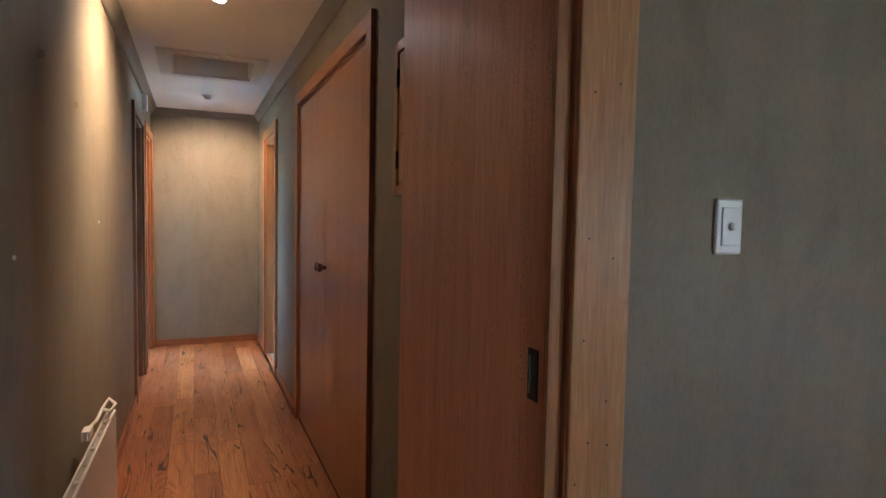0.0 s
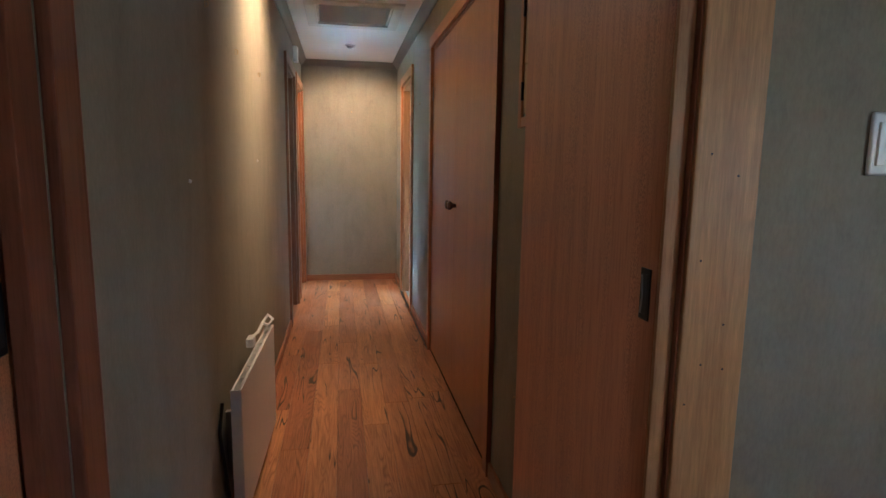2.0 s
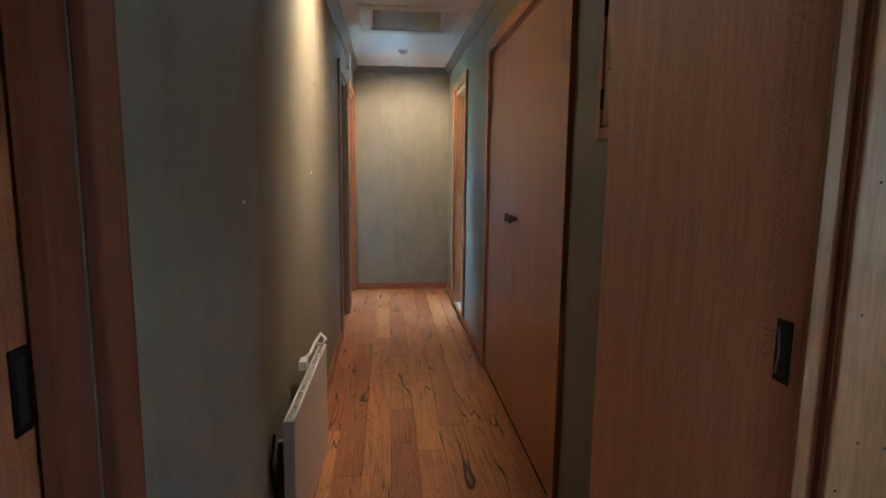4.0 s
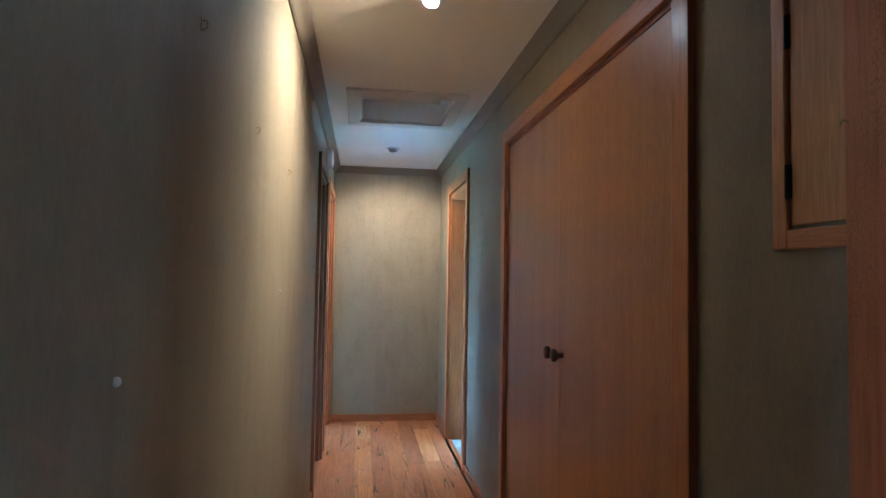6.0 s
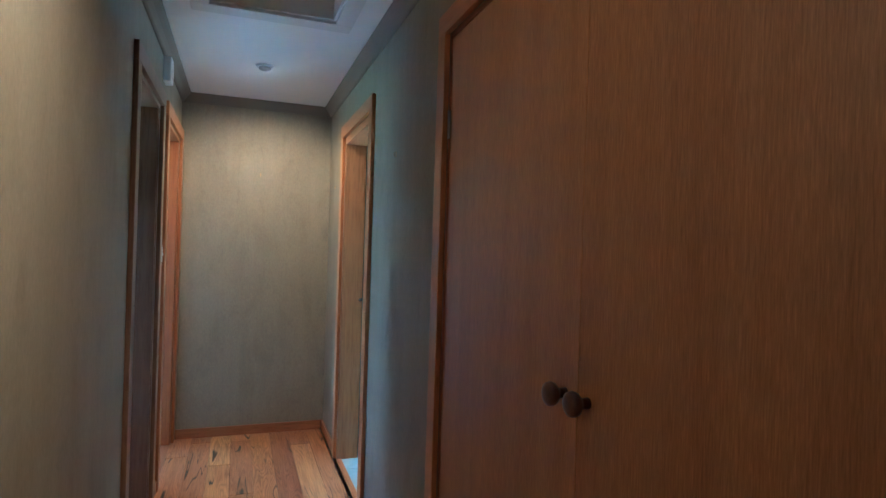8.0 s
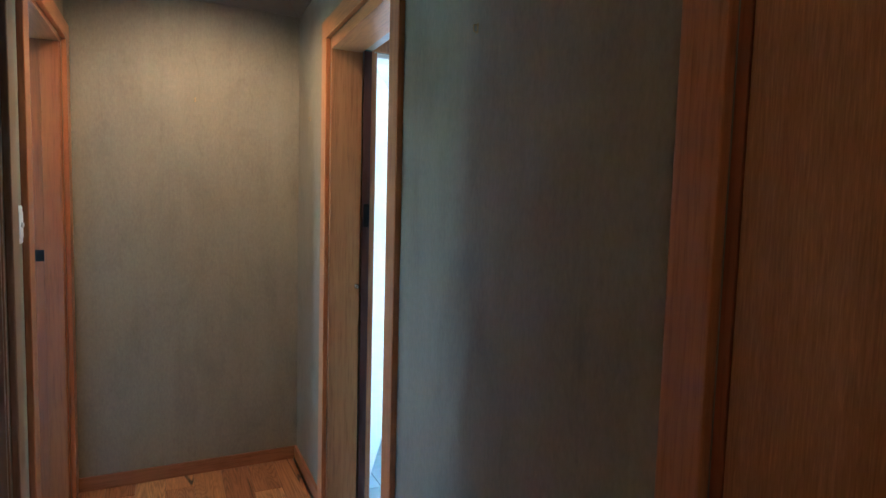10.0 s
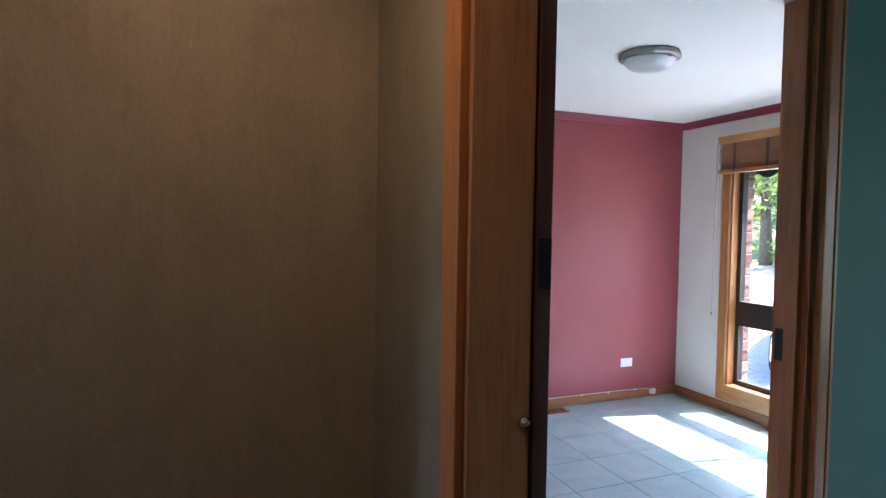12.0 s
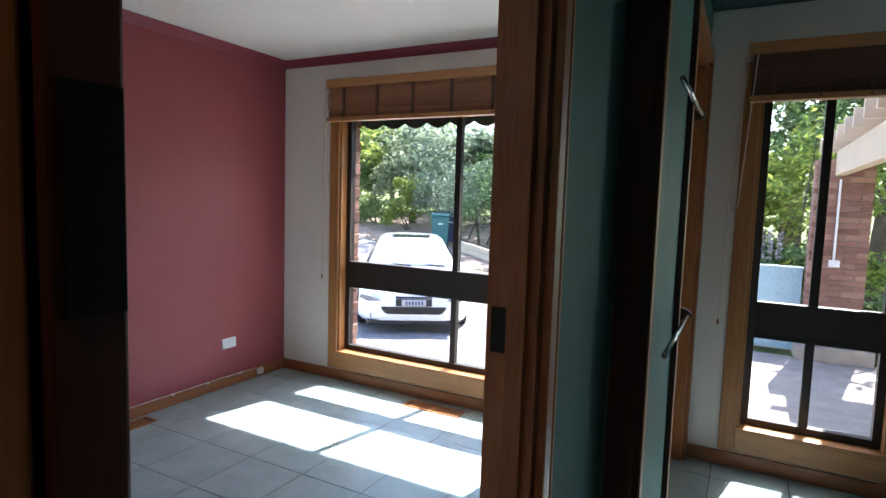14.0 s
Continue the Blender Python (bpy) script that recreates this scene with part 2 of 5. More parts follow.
def brick_mat():
    m, n, l, b = mat("fired_brick", 0.85, 0.0, 0.2)
    info = n.new("ShaderNodeObjectInfo")
    v = mapped(n, l, (1, 1, 1), seed=True)
    tone = ramp(n, l, info.outputs["Random"], [(0.0, (0.17, 0.085, 0.068)), (0.5, (0.27, 0.145, 0.115)), (1.0, (0.36, 0.22, 0.17))])
    sp = ramp(n, l, noise_tex(n, l, v, 45.0, 5, 0.7), [(0.3, (0.7, 0.7, 0.7)), (0.65, (1.1, 1.1, 1.1))])
    l.new(mix(n, l, 1.0, tone, sp, "MULTIPLY"), b.inputs["Base Color"])
    bump(n, l, b, noise_tex(n, l, v, 80.0, 4), 0.5, 0.002)
    return m


def emitter(name, color, strength):
    m, n, l, b = mat(name, 0.4)
    b.inputs["Emission Color"].default_value = (*color, 1)
    b.inputs["Emission Strength"].default_value = strength
    b.inputs["Base Color"].default_value = (0.8, 0.8, 0.78, 1)
    return m


LIME = limewash()
CEIL = painted("ceiling_paint", (0.84, 0.83, 0.80), 0.7, 0.02, 0.1)
CORN = painted("cornice_paint", (0.20, 0.178, 0.14), 0.55, 0.06)
PINK = painted("rose_paint", (0.30, 0.070, 0.082), 0.5, 0.05)
WINE = painted("wine_gloss", (0.24, 0.045, 0.068), 0.4, 0.06)
WHITE = painted("white_wall_paint", (0.74, 0.72, 0.68), 0.6, 0.03, 0.15, 0.25)
BLUSH = painted("blush_paint", (0.55, 0.33, 0.36), 0.6, 0.04)
TEAL = painted("teal_paint", (0.088, 0.190, 0.165), 0.7, 0.08)
DKTEAL = painted("dark_teal_gloss", (0.03, 0.095, 0.085), 0.4, 0.08)
VENEER = timber("ply_veneer", (0.335, 0.150, 0.052), (0.415, 0.206, 0.078), 0.40, "z", 2.6, coat=0.12, pore=0.75)
LACE = timber("lacewood_veneer", (0.41, 0.150, 0.060), (0.52, 0.205, 0.084), 0.42, "z", 0.9, flecks=0.8)
OAK = timber("tan_oak", (0.44, 0.228, 0.086), (0.53, 0.298, 0.120), 0.45, "z", 1.3, knots=0.2, pore=0.6)
CASE = timber("orange_casing", (0.37, 0.145, 0.045), (0.50, 0.215, 0.075), 0.36, "z", 1.0, coat=0.2)
CASEY = timber("orange_casing_level", (0.37, 0.145, 0.045), (0.50, 0.215, 0.075), 0.36, "y", 1.0, coat=0.2)
CASEX = timber("orange_casing_cross", (0.37, 0.145, 0.045), (0.50, 0.215, 0.075), 0.36, "x", 1.0, coat=0.2)
KNOTTY = timber("knotty_pine", (0.25, 0.082, 0.024), (0.36, 0.138, 0.042), 0.34, "z", 0.8, knots=0.75, coat=0.25)
JAMBW = timber("jamb_pine", (0.30, 0.130, 0.045), (0.40, 0.190, 0.068), 0.42, "z", 0.8, knots=0.5)
SKIRT = timber("skirting_wood", (0.27, 0.105, 0.040), (0.38, 0.16, 0.062), 0.4, "x", 1.0)
SKIRTY = timber("skirting_wood_along", (0.27, 0.105, 0.040), (0.38, 0.16, 0.062), 0.4, "y", 1.0)
EDGEW = timber("tan_door_edge", (0.38, 0.185, 0.072), (0.47, 0.235, 0.094), 0.45, "z", 1.2)
# red jamb wood darkened to paint in the dimness round door_4
DKRED = timber("shaded_red_wood", (0.155, 0.056, 0.028), (0.23, 0.084, 0.040), 0.38, "z", 1.0)
BROWNW = timber("dull_brown_wood", (0.150, 0.078, 0.040), (0.225, 0.125, 0.066), 0.38, "z", 1.0)
FRAMEW = timber("russet_frame_wood", (0.28, 0.100, 0.040), (0.39, 0.165, 0.062), 0.38, "z", 1.0)
DARKW = timber("dark_stained_wood", (0.050, 0.019, 0.015), (0.085, 0.034, 0.026), 0.35, "z", 1.0)
REDW = timber("red_jamb_wood", (0.22, 0.070, 0.028), (0.32, 0.112, 0.044), 0.38, "z", 1.0)
WINW = timber("window_lining", (0.34, 0.145, 0.048), (0.47, 0.225, 0.080), 0.4, "z", 0.9, knots=0.3)
WINY = timber("window_board", (0.36, 0.160, 0.055), (0.49, 0.245, 0.092), 0.4, "y", 0.9, knots=0.3)
SASH = plain("black_brown_sash", (0.020, 0.013, 0.010), 0.55, 0, 0.5, 0.2)
BAMBOO = timber("bamboo_blind_slats", (0.20, 0.085, 0.042), (0.30, 0.14, 0.072), 0.6, "y", 2.2)
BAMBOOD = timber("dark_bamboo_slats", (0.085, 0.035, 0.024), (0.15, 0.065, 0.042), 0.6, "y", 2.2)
TAPE = plain("blind_tape", (0.075, 0.042, 0.024), 0.8)
CREAM = painted("cream_timber_paint", (0.55, 0.43, 0.31), 0.6, 0.06, 0.2, 0.3)
CORD = plain("blind_cord", (0.55, 0.45, 0.40), 0.8)
PLAST = plain("white_plastic", (0.74, 0.74, 0.75), 0.35, 0, 0.5, 0.03, 60, 0.03)
HEATW = plain("white_enamel", (0.70, 0.69, 0.68), 0.35, 0, 0.5, 0.03, 20, 0.02)
BLACKM = plain("black_metal", (0.012, 0.012, 0.013), 0.38, 0.6, 0.5, 0.2)
DARKP = plain("dark_plastic", (0.015, 0.015, 0.016), 0.5)
BRASS = plain("old_brass", (0.42, 0.30, 0.13), 0.35, 1.0)
CHROME = plain("worn_chrome", (0.55, 0.55, 0.55), 0.25, 1.0)
STEEL = plain("dull_steel", (0.30, 0.29, 0.28), 0.4, 0.9)
KNOBW = timber("knob_wood", (0.055, 0.018, 0.010), (0.10, 0.036, 0.018), 0.28, "x", 2.0, coat=0.5)
KNOBO = timber("light_knob_wood", (0.24, 0.10, 0.045), (0.34, 0.16, 0.07), 0.35, "x", 2.0)
FROST = plain("frosted_glass", (0.62, 0.64, 0.66), 0.35, 0, 0.5, 0.03)
HATCHP = painted("hatch_paint", (0.70, 0.70, 0.66), 0.55, 0.03, 0.2, 0.3)
GUM = gum_floor()
TILE = tile_glaze()
GROUT = plain("dark_grout", (0.13, 0.15, 0.155), 0.9, 0, 0.2, 0.2, 60)
SUBFL = plain("joint_shadow", (0.03, 0.014, 0.008), 0.9)
GLASS = glass_mat()
LIT = emitter("lit_lamp_glass", (1.0, 0.86, 0.66), 3.0)
ASPH = plain("asphalt", (0.25, 0.225, 0.22), 0.9, 0, 0.3, 0.25, 14, 0.5)
CONC = plain("concrete", (0.31, 0.265, 0.23), 0.85, 0, 0.3, 0.15, 6, 0.3)
SOIL = plain("garden_soil", (0.33, 0.245, 0.185), 0.95, 0, 0.2, 0.35, 3, 0.6)
GRASSM = plain("dry_grass", (0.16, 0.19, 0.06), 0.9, 0, 0.2, 0.4, 2.5, 0.6)
CARW = plain("white_car_paint", (0.80, 0.80, 0.81), 0.25, 0, 0.5, 0.01, 5, 0.0, 1.0)
PLATE = plain("number_plate_enamel", (0.42, 0.42, 0.46), 0.4, 0, 0.5, 0.05)
# pale metallic colour puts the sky's reflection into the windscreen
CARWS = plain("glaring_windscreen", (0.72, 0.75, 0.78), 0.06, 0.9, 0.6, 0.02, 5, 0.0)
CARG = plain("tinted_glass", (0.02, 0.024, 0.028), 0.05, 0, 0.6, 0.05, 5, 0.0)
TYRE = plain("tyre_rubber", (0.02, 0.02, 0.02), 0.8)
LENS = plain("headlight_lens", (0.22, 0.225, 0.24), 0.08, 0.3, 0.6, 0.1)
BING = plain("bin_green_plastic", (0.045, 0.16, 0.15), 0.5)
BINB = plain("bin_blue_plastic", (0.03, 0.05, 0.12), 0.5)
TANK = plain("pale_blue_steel_sheet", (0.36, 0.52, 0.60), 0.45)
BARK = plain("tree_bark", (0.13, 0.10, 0.075), 0.9, 0, 0.2, 0.3, 8, 0.8)
LEAFD = foliage("dark_leaves", (0.09, 0.15, 0.055), (0.27, 0.36, 0.15))
LEAFB = foliage("bluish_leaves", (0.16, 0.21, 0.13), (0.40, 0.46, 0.32))
LEAFY = foliage("lime_leaves", (0.12, 0.19, 0.035), (0.44, 0.47, 0.11))
BRICK = brick_mat()
MORTAR = plain("mortar", (0.27, 0.215, 0.175), 0.95, 0, 0.2, 0.15, 40, 0.4)
PALEB = timber("painted_beam", (0.52, 0.42, 0.30), (0.64, 0.53, 0.39), 0.6, "x", 0.7)
AWNING = plain("awning_canvas", (0.070, 0.078, 0.050), 0.8)


# ---- mesh helpers ----
def add_box(bm, lo, hi, mi=0):
    x0, y0, z0 = lo
    x1, y1, z1 = hi
    vs = [bm.verts.new(p) for p in ((x0, y0, z0), (x1, y0, z0), (x1, y1, z0), (x0, y1, z0), (x0, y0, z1), (x1, y0, z1), (x1, y1, z1), (x0, y1, z1))]
    fs = []
    for q in ((0, 3, 2, 1), (4, 5, 6, 7), (0, 1, 5, 4), (1, 2, 6, 5), (2, 3, 7, 6), (3, 0, 4, 7)):
        f = bm.faces.new([vs[i] for i in q])
        f.material_index = mi
        fs.append(f)
    return fs


def box(lo, hi, bevel=0.0, seg=2):
    bm = bmesh.new()
    lo, hi = [min(a, b) for a, b in zip(lo, hi)], [max(a, b) for a, b in zip(lo, hi)]
    add_box(bm, lo, hi)
    if bevel:
        bmesh.ops.bevel(bm, geom=bm.edges[:], offset=bevel, segments=seg, affect="EDGES", profile=0.6)
    return bm


def lathe(profile, axis="z", steps=24, at=(0, 0, 0)):
    """A turned body: profile rows (radius, height)."""
    bm = bmesh.new()
    rings = []
    for r, h in profile:
        ring = []
        for i in range(steps):
            a = 2 * math.pi * i / steps
            p = (r * math.cos(a), r * math.sin(a), h)
            if axis == "x":
                p = (h, p[0], p[1])
            elif axis == "y":
                p = (p[1], h, p[0])
            ring.append(bm.verts.new(Vector(p) + Vector(at)))
        rings.append(ring)
    for a, b in zip(rings, rings[1:]):
        for i in range(steps):
            bm.faces.new((a[i], a[(i + 1) % steps], b[(i + 1) % steps], b[i]))
    bm.faces.new(rings[0][::-1])
    bm.faces.new(rings[-1])
    bmesh.ops.recalc_face_normals(bm, faces=bm.faces[:])
    return bm


def tube(points, r, steps=8):
    bm = bmesh.new()
    pts = [Vector(p) for p in points]
    rings = []
    for i, p in enumerate(pts):
        d = (pts[min(i + 1, len(pts) - 1)] - pts[max(i - 1, 0)]).normalized()
        u = d.orthogonal().normalized() if i == 0 else (u - d * u.dot(d)).normalized()
        w = d.cross(u)
        rr = r[i] if isinstance(r, (list, tuple)) else r
        rings.append([bm.verts.new(p + (u * math.cos(2 * math.pi * k / steps) + w * math.sin(2 * math.pi * k / steps)) * rr) for k in range(steps)])
    for a, b in zip(rings, rings[1:]):
        for k in range(steps):
            bm.faces.new((a[k], a[(k + 1) % steps], b[(k + 1) % steps], b[k]))
    bm.faces.new(rings[0][::-1])
    bm.faces.new(rings[-1])
    bmesh.ops.recalc_face_normals(bm, faces=bm.faces[:])
    return bm


def prism(outline, axis, lo, hi, bevel=0.0):
    """An outline of (a, b) pairs drawn out along an axis: x takes (y, z), y takes (x, z), z takes (x, y)."""
    bm = bmesh.new()

    def put(a, b, h):
        return {"x": (h, a, b), "y": (a, h, b), "z": (a, b, h)}[axis]
    low = [bm.verts.new(put(a, b, lo)) for a, b in outline]
    top = [bm.verts.new(put(a, b, hi)) for a, b in outline]
    k = len(outline)
    bm.faces.new(low[::-1])
    bm.faces.new(top)
    for i in range(k):
        bm.faces.new((low[i], low[(i + 1) % k], top[(i + 1) % k], top[i]))
    bmesh.ops.recalc_face_normals(bm, faces=bm.faces[:])
    if bevel:
        bmesh.ops.bevel(bm, geom=bm.edges[:], offset=bevel, segments=2, affect="EDGES", profile=0.6)
    return bm


def merge(*bms):
    out = bmesh.new()
    for b in bms:
        me = bpy.data.meshes.new("tmp")
        b.to_mesh(me)
        b.free()
        out.from_mesh(me)
        bpy.data.meshes.remove(me)
    return out


def mesh_ob(name, bm, *mats, smooth=False):
    me = bpy.data.meshes.new(name)
    bm.to_mesh(me)
    bm.free()
    for m in mats:
        me.materials.append(m)
    if smooth:
        for p in me.polygons:
            p.use_smooth = True
    return new(name, me)


def part(name, bm, material, parent, label="", smooth=False):
    ob = mesh_ob(name, bm, material, smooth=smooth)
    ob.parent = parent
    if label:
        tagged(ob, label)
    return ob


def thing(name, label, category, at=(0, 0, 0), kind="", group=""):
    ob = new(name)
    ob.location = at
    return tagged(ob, label, category, group, kind)


def structure(name, bm, label, *mats):
    return tagged(mesh_ob(name, bm, *mats), label, name.split("_")[0], kind="structure")


def wall(name, label, axis, lo, hi, a0, a1, z0, z1, holes=(), mats=(None, None)):
    """A wall whose faces look along an axis ('x' or 'y') between lo and hi, from a0 to a1, with holes (b0, b1, zlo, zhi).
    mats: the side that looks to minus, the side that looks to plus."""
    bm = bmesh.new()
    cuts = sorted({a0, a1, *[h[0] for h in holes], *[h[1] for h in holes]})
    for b0, b1 in zip(cuts, cuts[1:]):
        mid = (b0 + b1) / 2
        spans, z = [], z0
        for h in sorted((h for h in holes if h[0] < mid < h[1]), key=lambda h: h[2]):
            if h[2] > z:
                spans.append((z, h[2]))
            z = h[3]
        if z < z1:
            spans.append((z, z1))
        for s0, s1 in spans:
            fs = add_box(bm, (lo, b0, s0) if axis == "x" else (b0, lo, s0), (hi, b1, s1) if axis == "x" else (b1, hi, s1))
            for f in fs:
                f.normal_update()
                d = f.normal.x if axis == "x" else f.normal.y
                f.material_index = 0 if d < -0.5 else 1
    return structure(name, bm, label, *mats)


H = 2.40
HR = 2.309     # ceiling of the rose room
W = 1.03
YE = 6.685     # end wall of the hall
YS = 1.13      # where the hall begins
XE = 4.30      # inner face of the window wall
YP0, YP1 = 6.10, 6.205   # wall between teal lobby and rose room
YN = 8.87      # far wall of the rose room
XL = 1.207     # lobby side of the hall's right wall

# ---- walls ----
wall("wall_hall_left", "olive-grey limewashed hall wall with two doorways", "x", -0.11, 0.0, -3.0, YE, 0, H,
     [(0.27, 1.128, 0, 2.06), (4.865, 5.585, 0, 2.065), (5.865, 6.605, 0, 2.065)], (WHITE, LIME))
wall("wall_hall_right", "olive-grey limewashed hall wall with a doorway", "x", W, XL, YS + 0.11, YE + 0.11, 0, H,
     [(2.478, 4.10, 0, 2.08), (5.265, 6.035, 0, 2.075)], (LIME, TEAL))
wall("wall_hall_end", "olive-grey limewashed end wall of the hall", "y", YE, YE + 0.11, -0.11, W, 0, H, (), (LIME, WHITE))
wall("wall_entry", "olive-grey limewashed wall with a light switch", "y", YS + 0.012, YS + 0.11, 0.0, 3.2, 0, H, [(0.0, 1.045, 0, 2.06)], (LIME, LIME))
# third hole is unseen, added only for the lobby fill lamp
wall("wall_window", "window wall painted white inside", "x", XE, XE + 0.13, 4.2, YN + 0.1, -0.7, H,
     [(6.53, 8.353, 0.20, 2.06), (5.12, 5.753, 0.20, 2.06), (4.45, 4.95, 0.7, 2.06)], (WHITE, MORTAR))
wall("wall_rose_far", "rose painted bedroom wall", "y", YN, YN + 0.1, XL, XE, 0, H, (), (PINK, WHITE))
wall("wall_rose_side", "white bedroom wall", "x", XL - 0.1, XL, YE + 0.11, YN + 0.1, 0, H, (), (WHITE, WHITE))
wall("wall_partition", "wall between the lobby and the rose bedroom", "y", YP0, YP1, XL, XE, 0, H, [(1.235, 2.077, 0, 2.06), (3.42, 4.24, 0, 2.06)], (TEAL, WHITE))
wall("wall_partition_lining", "teal wall lining with towel rails", "y", YP0 - 0.105, YP0 - 0.001, 2.80, XE, 0, H, [(3.42, 4.24, 0, 2.06)], (TEAL, TEAL))
wall("wall_lobby_south", "teal lobby wall", "y", 4.1, 4.2, XL, XE + 0.13, 0, H, (), (WHITE, TEAL))
wall("wall_lobby_cross", "teal cross wall with a wide opening", "x", 2.70, 2.80, 4.2, YP0, 0, H, [(4.6, 5.988, 0, 2.13)], (TEAL, TEAL))
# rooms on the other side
# the three holes are invented openings for the fill lamps
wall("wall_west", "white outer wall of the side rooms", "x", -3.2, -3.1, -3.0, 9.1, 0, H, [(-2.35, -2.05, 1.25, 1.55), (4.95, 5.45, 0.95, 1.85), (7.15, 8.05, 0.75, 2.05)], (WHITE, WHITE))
wall("wall_side_far", "white far wall of the tiled side room", "y", YN, YN + 0.1, -3.1, XL - 0.1, 0, H, (), (WHITE, WHITE))
wall("wall_side_mid", "white wall between the side rooms", "y", 5.68, 5.76, -3.1, -0.11, 0, H, (), (BLUSH, WHITE))
wall("wall_side_near", "blush wall between the side rooms", "y", 2.4, 2.5, -3.1, -0.11, 0, H, (), (BLUSH, BLUSH))
wall("wall_side_east", "white wall behind the hall end", "x", 0.4, 0.5, YE + 0.11, YN, 0, H, (), (WHITE, WHITE))
wall("wall_back", "white wall of the front room", "y", -3.1, -3.0, -3.2, 3.3, 0, H, (), (WHITE, WHITE))
# small unseen hole added round the front-room fill lamp
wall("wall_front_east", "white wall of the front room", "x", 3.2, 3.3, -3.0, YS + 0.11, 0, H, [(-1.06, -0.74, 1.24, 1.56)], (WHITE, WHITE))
# cupboard behind the double doors
wall("wall_closet", "dark closet back wall", "x", 1.75, 1.8, YS + 0.11, 4.1, 0, H, (), (WHITE, WHITE))

# ceilings
bm = bmesh.new()
hx0, hx1, hy0, hy1 = 0.25, 0.785, 4.41, 4.975
for lo, hi in (((-0.11, YS + 0.11), (XL, hy0)), ((-0.11, hy1), (XL, YE + 0.11)), ((-0.11, hy0), (hx0, hy1)), ((hx1, hy0), (XL, hy1))):
    add_box(bm, (*lo, H), (*hi, H + 0.10))
structure("ceiling", bm, "white painted hall ceiling", CEIL)
structure("ceiling_rose", box((XL - 0.1, YP1, HR), (XE, YN, HR + 0.03)), "white bedroom ceiling", CEIL)
structure("ceiling_lobby", box((XL, 4.1, H + 0.001), (XE + 0.13, YN + 0.1, H + 0.1)), "white lobby ceiling", CEIL)
structure("ceiling_side", box((-3.2, -3.1, H), (-0.11, YN + 0.1, H + 0.1)), "white side room ceiling", CEIL)
structure("ceiling_side_far", box((-0.11, YE + 0.11, H), (XL - 0.1, YN + 0.1, H + 0.1)), "white side room ceiling", CEIL)
structure("ceiling_front", box((-0.11, -3.1, H), (3.3, YS + 0.11, H + 0.1)), "white front room ceiling", CEIL)
structure("ceiling_closet", box((XL, YS + 0.11, H), (1.8, 4.1, H + 0.1)), "white closet ceiling", CEIL)


# ---- cornices and skirtings ----
def cornice(name, p0, p1, inward, size, material, label, top=None):
    """A coved strip from p0 to p1 (x, y) below the ceiling; inward: unit vector into the room."""
    sh = [(0, 0), (0, -size), (0.12 * size, -size), (0.25 * size, -0.92 * size), (0.55 * size, -0.55 * size), (0.88 * size, -0.25 * size), (size, -0.12 * size), (size, 0)]
    bm = bmesh.new()
    rows = []
    for p, s in ((p0, 1), (p1, -1)):
        rows.append([bm.verts.new((p[0] + inward[0] * a, p[1] + inward[1] * a, (top or H) - 0.001 + b)) for a, b in sh])
    k = len(sh)
    for i in range(k):
        bm.faces.new((rows[0][i], rows[0][(i + 1) % k], rows[1][(i + 1) % k], rows[1][i]))
    bm.faces.new(rows[0])
    bm.faces.new(rows[1][::-1])
    bmesh.ops.recalc_face_normals(bm, faces=bm.faces[:])
    return tagged(mesh_ob(name, bm, material), label, "trim", kind="structure")


C = "olive-grey painted cove cornice"
cornice("trim_cornice", (0.0, YS + 0.11), (0.0, YE), (1, 0), 0.06, CORN, C)
cornice("trim_cornice", (W, YS + 0.11), (W, YE), (-1, 0), 0.06, CORN, C)
cornice("trim_cornice", (0.002, YE), (W - 0.002, YE), (0, -1), 0.061, CORN, C)
C = "wine-red cove cornice"
cornice("trim_cornice", (XL, YN), (XE, YN), (0, -1), 0.050, WINE, C, HR)
cornice("trim_cornice", (XE, YP1), (XE, YN - 0.001), (-1, 0), 0.050, WINE, C, HR)
cornice("trim_cornice", (XL, YE + 0.11), (XL, YN - 0.001), (1, 0), 0.050, WINE, C, HR)
cornice("trim_cornice", (-3.1, YN), (0.4, YN), (0, -1), 0.075, WINE, C)
C = "dark teal cove cornice"
cornice("trim_cornice", (2.80, YP0 - 0.105), (XE, YP0 - 0.105), (0, -1), 0.075, DKTEAL, C)
cornice("trim_cornice", (XE, 4.2), (XE, YP0 - 0.106), (-1, 0), 0.075, DKTEAL, C)
cornice("trim_cornice", (XL, YP0), (2.70, YP0), (0, -1), 0.075, DKTEAL, C)


def skirting(a, b, inward, h=0.068, d=0.014, label="low stained timber skirting"):
    """A board on the floor against a wall from a to b."""
    x0, x1 = sorted((a[0], b[0]))
    y0, y1 = sorted((a[1], b[1]))
    if inward[0]:
        lo, hi = (x0 if inward[0] > 0 else x0 - d, y0, 0.001), (x0 + d if inward[0] > 0 else x0, y1, h)
    else:
        lo, hi = (x0, y0 if inward[1] > 0 else y0 - d, 0.001), (x1, y0 + d if inward[1] > 0 else y0, h)
    return tagged(mesh_ob("baseboard", box(lo, hi, 0.003), SKIRTY if inward[0] else SKIRT), label, "baseboard", kind="structure")


